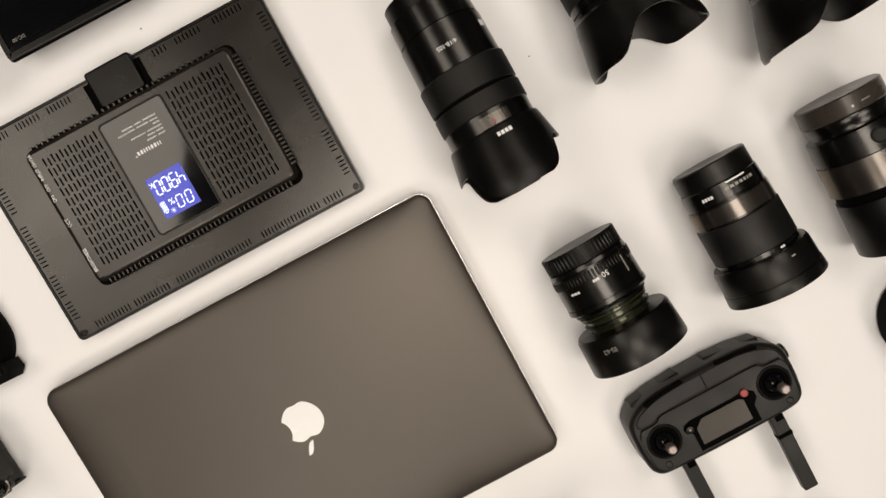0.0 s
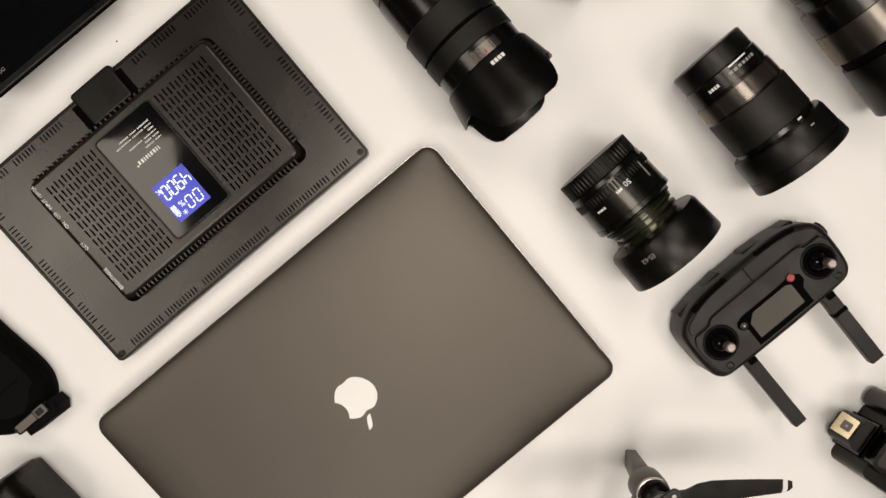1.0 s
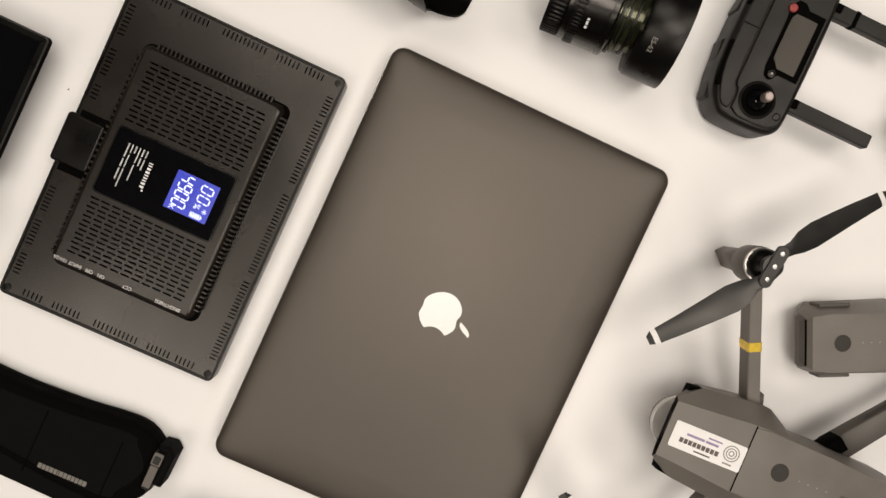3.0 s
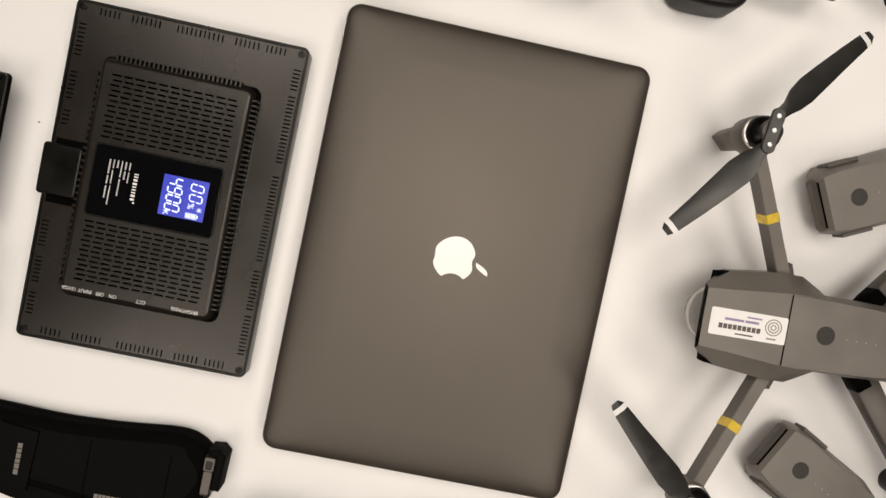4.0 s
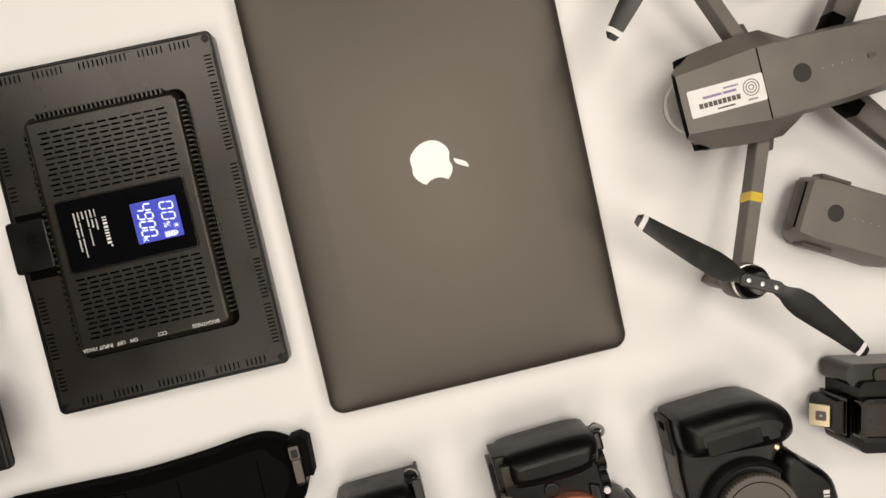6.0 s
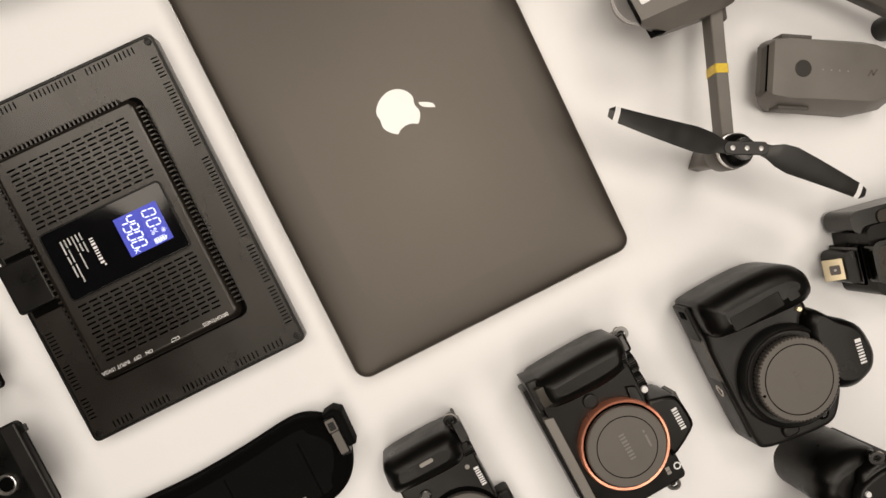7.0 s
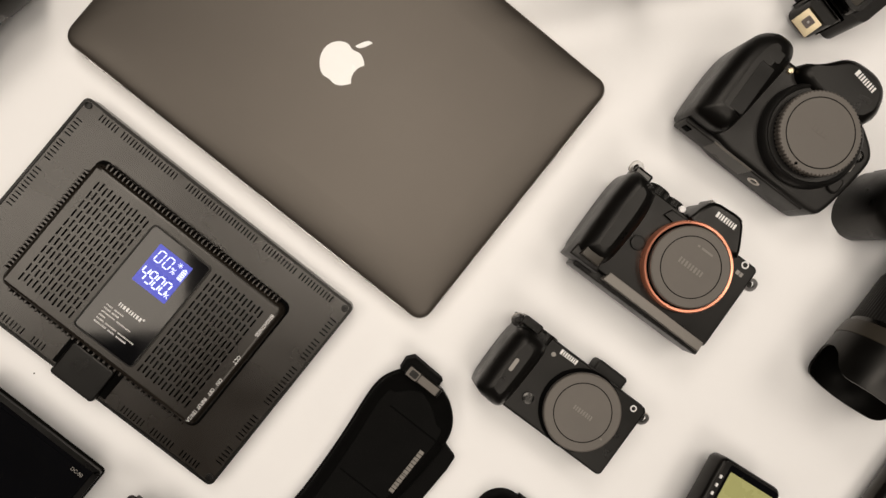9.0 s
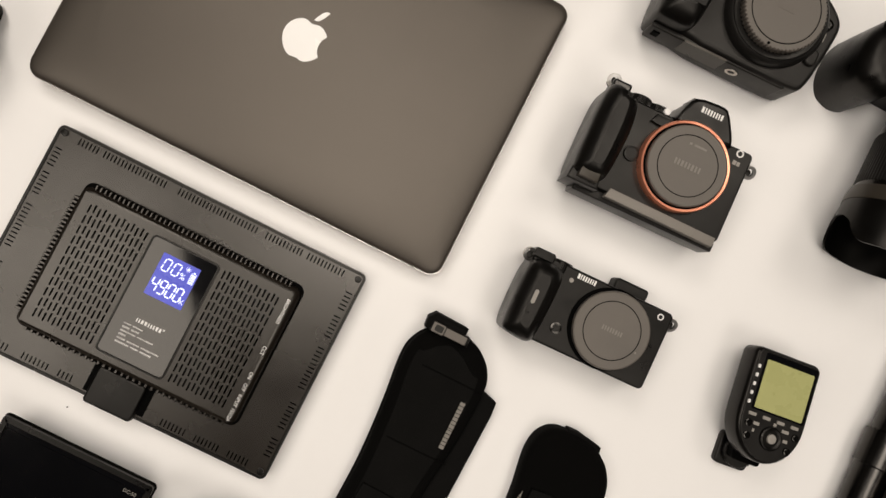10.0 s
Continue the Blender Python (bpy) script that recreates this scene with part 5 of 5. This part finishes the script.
# ---- flash trigger ----
def trigger():
    t = thing("flash_trigger", 0.4725, -0.0963, "black flash trigger with a blank green display", "flash trigger", rz=6.5, size=1.05)
    k = pose(0, 0, 0.0200, -4, 5)
    out = rect(-0.0290, 0.0290, -0.0100, 0.0420, 0.006)[7:21] + [(0.0290 * math.cos(radians(a)), -0.0100 + 0.0340 * math.sin(radians(a))) for a in range(180, 361, 10)]
    part("case", prism(out, -0.0020, 0.0180, 0.004, 0.003, 3), BLACK, t, m=k)
    face = inset(out, 0.0022)
    part("face_plate", prism(face, 0.0172, 0.0188, 0.0006), RC_GREY, t, m=k)
    win = rect(-0.0215, 0.0250, -0.0060, 0.0385, 0.0015, 3)
    part("display_frame", prism(win, 0.0186, 0.0192), GLOSS, t, m=k)
    part("display", prism(rect(-0.0195, 0.0225, -0.0045, 0.0335, 0.001, 3), 0.0190, 0.0196), GREEN, t, "blank olive green display", smooth=False, m=k)
    for i in range(5):
        part("side_key", prism(rect(-0.0258, -0.0238, 0.0250 - i * 0.0070, 0.0278 - i * 0.0070, 0.0005, 2), 0.0186, 0.0196), WHITE, t, smooth=False, m=k)
    for i in range(4):
        part("soft_key", prism(rect(-0.0225 + i * 0.0125, -0.0160 + i * 0.0125, -0.0110, -0.0085, 0.0006, 2), 0.0186, 0.0198), FAINT, t, smooth=False, m=k)
    part("dial", lathe_z([(0.0186, 0.0092), (0.0208, 0.0090), (0.0214, 0.0078), (0.0206, 0.0060)], 0.0010, -0.0235, 36), BLACK, t, "round selection dial", m=k)
    part("dial_button", lathe_z([(0.0200, 0.0040), (0.0216, 0.0036), (0.0218, 0.002)], 0.0010, -0.0235, 24), FAINT, t, m=k)
    for x, y in ((-0.0205, -0.0170), (-0.0190, -0.0265), (0.0210, -0.0170), (0.0170, -0.0290)):
        part("round_key", lathe_z([(0.0186, 0.0030), (0.0202, 0.0028), (0.0204, 0.002)], x, y, 18), SATIN, t, m=k)
    for x, y, w in ((-0.0135, -0.0160, 0.005), (-0.0145, -0.0215, 0.0018), (0.0020, -0.0125, 0.0026), (0.0140, -0.0220, 0.0040), (0.0120, -0.0150, 0.006)):
        bars([w], 0.0024, 0, x, y, 0.0188, 0, FAINT, t, "printed_bar", m=k)
    part("shoe_foot", prism(rect(-0.0150, 0.0130, -0.0570, -0.0300, 0.004), 0.0, 0.0060, 0.0015), BLACK, t, "black hot-shoe foot")
    part("foot_neck", block(-0.0110, 0.0130, -0.0480, -0.0150, 0.004, 0.0215, 0.003), PITCH, t)
    part("lock_wheel", ribbed(-0.003, 0.003, 0.0125, 30, 0.0006), BLACK, t, m=pose(0.000, -0.0430, 0.0105, 90))
    return t


trigger()


# ---- speedlights ----
def speedlight(name, x, y, deg, label):
    t = thing(name, x, y, label, "flash", "flash units", rz=deg, size=0.94)
    part("foot", prism([(-0.0095, -0.0095), (0.0095, -0.0095), (0.0095, 0.0095), (-0.0095, 0.0095)], 0, 0.0030, 0.0005), BRASS, t, "pale brass hot-shoe foot", m=pose(0, 0, 0.0300, 34) )
    part("contact", prism(rect(-0.0042, 0.0042, -0.0042, 0.0042, 0.001, 2), 0.0030, 0.0034), INK, t, m=pose(0, 0, 0.0300, 34))
    part("contact_pin", lathe_z([(0.0030, 0.0014), (0.0040, 0.0010)], 0.0, 0.0, 12), STEEL, t, m=pose(0, 0, 0.0300, 34))
    part("neck", soften(block(-0.0145, 0.0145, 0.0040, 0.0240, 0.0060, 0.0400, 0.006), 0.002), BLACK, t)
    part("neck_rib", soften(block(-0.0175, 0.0175, 0.0150, 0.0200, 0.0040, 0.0420, 0.004), 0.001), SATIN, t)
    part("body", soften(block(-0.0330, 0.0300, 0.0230, 0.1050, 0.0, 0.0480, 0.008), 0.004, 3), BLACK, t)
    part("front_panel", soften(block(-0.0140, 0.0140, 0.0220, 0.0520, 0.040, 0.0520, 0.004), 0.002), SCREEN, t, "grey front panel")
    o = rect(-0.0190, 0.0190, 0.0210, 0.0560, 0.008, 4)
    part("panel_frame", ring(o, inset(o, 0.0045), 0.042, 0.0535), SATIN, t)
    part("window", lathe_z([(0.046, 0.0125), (0.0530, 0.0122), (0.0560, 0.0090), (0.0570, 0.003)], 0.0020, 0.0720, 32), LENSPINK, t, "pale pinkish sensor window")
    part("side_pod", soften(block(-0.0480, -0.0280, 0.0140, 0.1100, 0.006, 0.0440, 0.008), 0.005, 3), SATIN, t)
    part("side_window", soften(block(-0.0440, -0.0320, 0.0380, 0.0620, 0.0400, 0.0455, 0.005), 0.001), SCREEN, t)
    part("head", soften(block(-0.0370, 0.0350, 0.1040, 0.1750, 0.0, 0.0520, 0.006), 0.004, 3), BLACK, t)
    return t


speedlight("speedlight", 0.2757, 0.2701, -12, "black flash with pale brass foot beside the cameras")
speedlight("speedlight", -0.2997, 0.2850, 16, "black flash with pale brass foot beside the remote")


# ---- straps ----
def ribbon(rows, z0, z1, edge=0.002):
    """A padded band: rows of (y, left, right) from its far end to its near end."""
    out = [(r, y) for y, l, r in rows] + [(l, y) for y, l, r in rows[::-1]]
    area = sum(a[0] * b[1] - b[0] * a[1] for a, b in zip(out, out[1:] + out[:1]))
    return prism(rounded(out if area > 0 else out[::-1], 2), z0, z1, edge, 0.001, 3)


def strap_large():
    t = thing("camera_strap", 0.2317, -0.1965, "thick padded black camera strap with a steel-tipped buckle", "strap", size=1.0)
    end = [(-0.2200, -0.0430, 0.0150), (-0.1350, -0.0408, 0.0160), (-0.0885, -0.0390, 0.0200), (-0.0385, -0.0420, 0.0265), (0.0000, -0.0468, 0.0282), (0.0150, -0.0462, 0.0262), (0.0270, -0.0410, 0.0195), (0.0360, -0.0330, 0.0085), (0.0405, -0.0240, -0.0040)]
    part("padding", ribbon(end, 0.0, 0.0200, 0.006), FABRIC, t, "woven black padding")
    inn = [(y - (0.012 if y > 0.02 else 0.0), l + 0.0085, r - 0.0085) for y, l, r in end]
    part("mesh_face", ribbon(inn, 0.0190, 0.0208, 0.0008), NYLON, t, "ribbed inner face")
    part("edge_piping", ribbon([(y - 0.0005 if y > 0.02 else y, l - 0.0016, r + 0.0016) for y, l, r in end], 0.004, 0.0085, 0.002), NYLON, t)
    part("webbing", prism([(0.015, -0.20), (0.0400, -0.0850), (0.0425, -0.0100), (0.0415, 0.0020), (0.0250, 0.0070), (0.010, -0.02), (0.0, -0.20)], 0.002, 0.012, 0.001), NYLON, t, "folded nylon webbing")
    part("end_loop", prism([(-0.0410, 0.0330), (-0.0080, 0.0330), (-0.0080, 0.0470), (-0.0370, 0.0480), (-0.0420, 0.0420)], 0.004, 0.0260, 0.003), NYLON, t, "webbing loop")
    b = part("buckle", block(-0.0370, -0.0040, 0.0325, 0.0415, 0.018, 0.0290, 0.0015, 0.0015), BLACK, t, "black buckle with a worn metal face")
    part("buckle_plate", block(-0.0250, -0.0065, 0.0337, 0.0405, 0.028, 0.0298, 0.0008, 0.0005), CAP, b)
    part("buckle_frame", ring(rect(-0.0362, -0.0258, 0.0331, 0.0409, 0.001, 3), rect(-0.0338, -0.0268, 0.0343, 0.0397, 0.001, 3), 0.028, 0.0297), CAP, b)
    bars([0.0030, 0.0024, 0.0026, 0.0030, 0.0026, 0.0010, 0.0030, 0.0026, 0.0028, 0.0026, 0.0028, 0.0026, 0.0030], 0.0042, 0.0006, 0.0150, -0.0290, 0.0208, 90, CAPMARK, t, "woven_mark")
    for y in (0.004, -0.060):
        part("stitching", block(-0.0290, 0.0250, y, y + 0.0012, 0.0204, 0.0212), FABRIC, t, smooth=False)
    part("pocket_flap", prism([(-0.0320, -0.1300), (0.0180, -0.1300), (0.0200, -0.1020), (-0.0290, -0.1000)], 0.0200, 0.0235, 0.001), NYLON, t)
    bars([0.004, 0.003, 0.004, 0.003, 0.004, 0.004], 0.0036, 0.0007, -0.0050, -0.1120, 0.0235, 0, CAPMARK, t, "woven_mark")
    return t


def strap_small():
    t = thing("hand_strap", 0.3370, -0.2240, "rounded black padded hand strap", "strap", size=1.0)
    end = [(-0.2000, -0.0180, 0.0600), (-0.1000, -0.0170, 0.0560), (-0.0340, -0.0185, 0.0550), (0.0000, -0.0243, 0.0520), (0.0120, -0.0246, 0.0490), (0.0230, -0.0222, 0.0420), (0.0320, -0.0150, 0.0300), (0.0360, -0.0050, 0.0180)]
    part("padding", ribbon(end, 0.0, 0.0210, 0.007), FABRIC, t, "woven black padding")
    part("end_loop", prism([(0.0000, 0.0290), (0.0330, 0.0210), (0.0310, 0.0350), (0.0100, 0.0385), (0.0000, 0.0380)], 0.002, 0.0160, 0.002), NYLON, t, "webbing loop")
    part("inner_flap", prism([(-0.0100, -0.0750), (0.0460, -0.0750), (0.0450, -0.0260), (0.0080, -0.0160), (-0.0090, -0.0180)], 0.0200, 0.0240, 0.0015), NYLON, t)
    bars([0.0026, 0.0022, 0.0026, 0.0024, 0.0024], 0.0040, 0.0006, -0.0140, -0.0310, 0.0205, 78, CAPMARK, t, "woven_mark")
    return t


strap_large()
strap_small()


# ---- field monitor, battery grip, tripod ----
def tapered(x0, x1, y0, y1, rows):
    """A case that narrows towards its back; rows of (inset, z)."""
    return loft([[(x, y, z) for x, y in rect(x0 + d, x1 - d, y0 + d, y1 - d, 0.004)] for d, z in rows])


def monitor():
    t = thing("field_monitor", -0.0058, -0.4119, "black field monitor lying screen up", "monitor", rz=-0.6, size=0.94)
    part("case", tapered(-0.0680, 0.0690, -0.0490, 0.0490, ((0.016, 0), (0.015, 0.004), (0.008, 0.016), (0.001, 0.0235), (0, 0.0255), (0.0015, 0.0280))), BLACK, t)
    o = rect(-0.0680, 0.0690, -0.0490, 0.0490, 0.004)
    part("bezel", ring(inset(o, 0.0015), inset(o, 0.0060), 0.0272, 0.0312), BLACK, t)
    part("screen", prism(rect(-0.0610, 0.0620, -0.0430, 0.0380, 0.001), 0.0270, 0.0290), GLOSS, t, "black switched-off screen")
    part("lower_bar", prism(rect(-0.0620, 0.0630, 0.0385, 0.0430, 0.001), 0.0270, 0.0296), GLOSS, t)
    writing("DC-50", 0.0042, 0.0515, 0.0345, 0.0297, 0, FAINT, t, "small white lettering", font_bold=0.0)
    return t


def battery_grip():
    t = thing("battery_adapter", 0.1220, -0.4135, "black plastic battery adapter with a bright threaded ring", "adapter")
    part("case", tapered(-0.0350, 0.0350, -0.0520, 0.0490, ((0.020, 0), (0.019, 0.006), (0.010, 0.022), (0.001, 0.0325), (0, 0.0350), (0.0015, 0.0380))), BLACK, t)
    part("edge_ridge", block(-0.0345, 0.0345, 0.0350, 0.0485, 0.036, 0.0420, 0.002, 0.002), RC_GREY, t)
    part("clip", block(-0.030, -0.024, 0.0480, 0.0505, 0.033, 0.038, 0.001), BLACK, t)
    part("threaded_ring", lathe_z([(0.037, 0.0078), (0.0405, 0.0078), (0.0410, 0.0070), (0.0400, 0.0058), (0.0385, 0.0052)], 0.0048, 0.0210, 36), STEEL, t, "bright threaded ring")
    part("thread_hole", lathe_z([(0.037, 0.0052), (0.0395, 0.0052), (0.0392, 0.004)], 0.0048, 0.0210, 28), PITCH, t)
    return t


def tripod():
    t = thing("tripod", 0.5960, -0.0400, "folded black tripod with bare metal leg tubes", "tripod", rz=1)
    for x, z, r in ((-0.010, 0.0160, 0.0150), (0.022, 0.0160, 0.0150), (0.006, 0.0420, 0.0150)):
        leg = part("leg", lathe([(-0.25, r - 0.002), (-0.249, r), (-0.06, r), (-0.059, r + 0.0015), (-0.030, r + 0.0015), (-0.029, r - 0.0015), (0.14, r - 0.0015), (0.141, r - 0.003)], 40), GUNMETAL if z > 0.03 else SATIN, t, m=pose(x, 0, z))
    part("collar", soften(block(-0.030, 0.042, 0.130, 0.175, 0.0, 0.058, 0.008), 0.003), BLACK, t)
    return t


monitor()
battery_grip()
tripod()


# ---- specks on the table ----
def speck(x, y, r):
    t = thing("dust_speck", x, y, "tiny dark speck of dust on the tabletop", "dust", "specks of dust")
    part("grain", prism(disc(0, 0, r, 7), 0.0, r * 0.8, r * 0.3, 0, 1), INK, t)


speck(-0.0379, -0.3522, 0.0007)
speck(-0.3127, -0.1817, 0.0006)
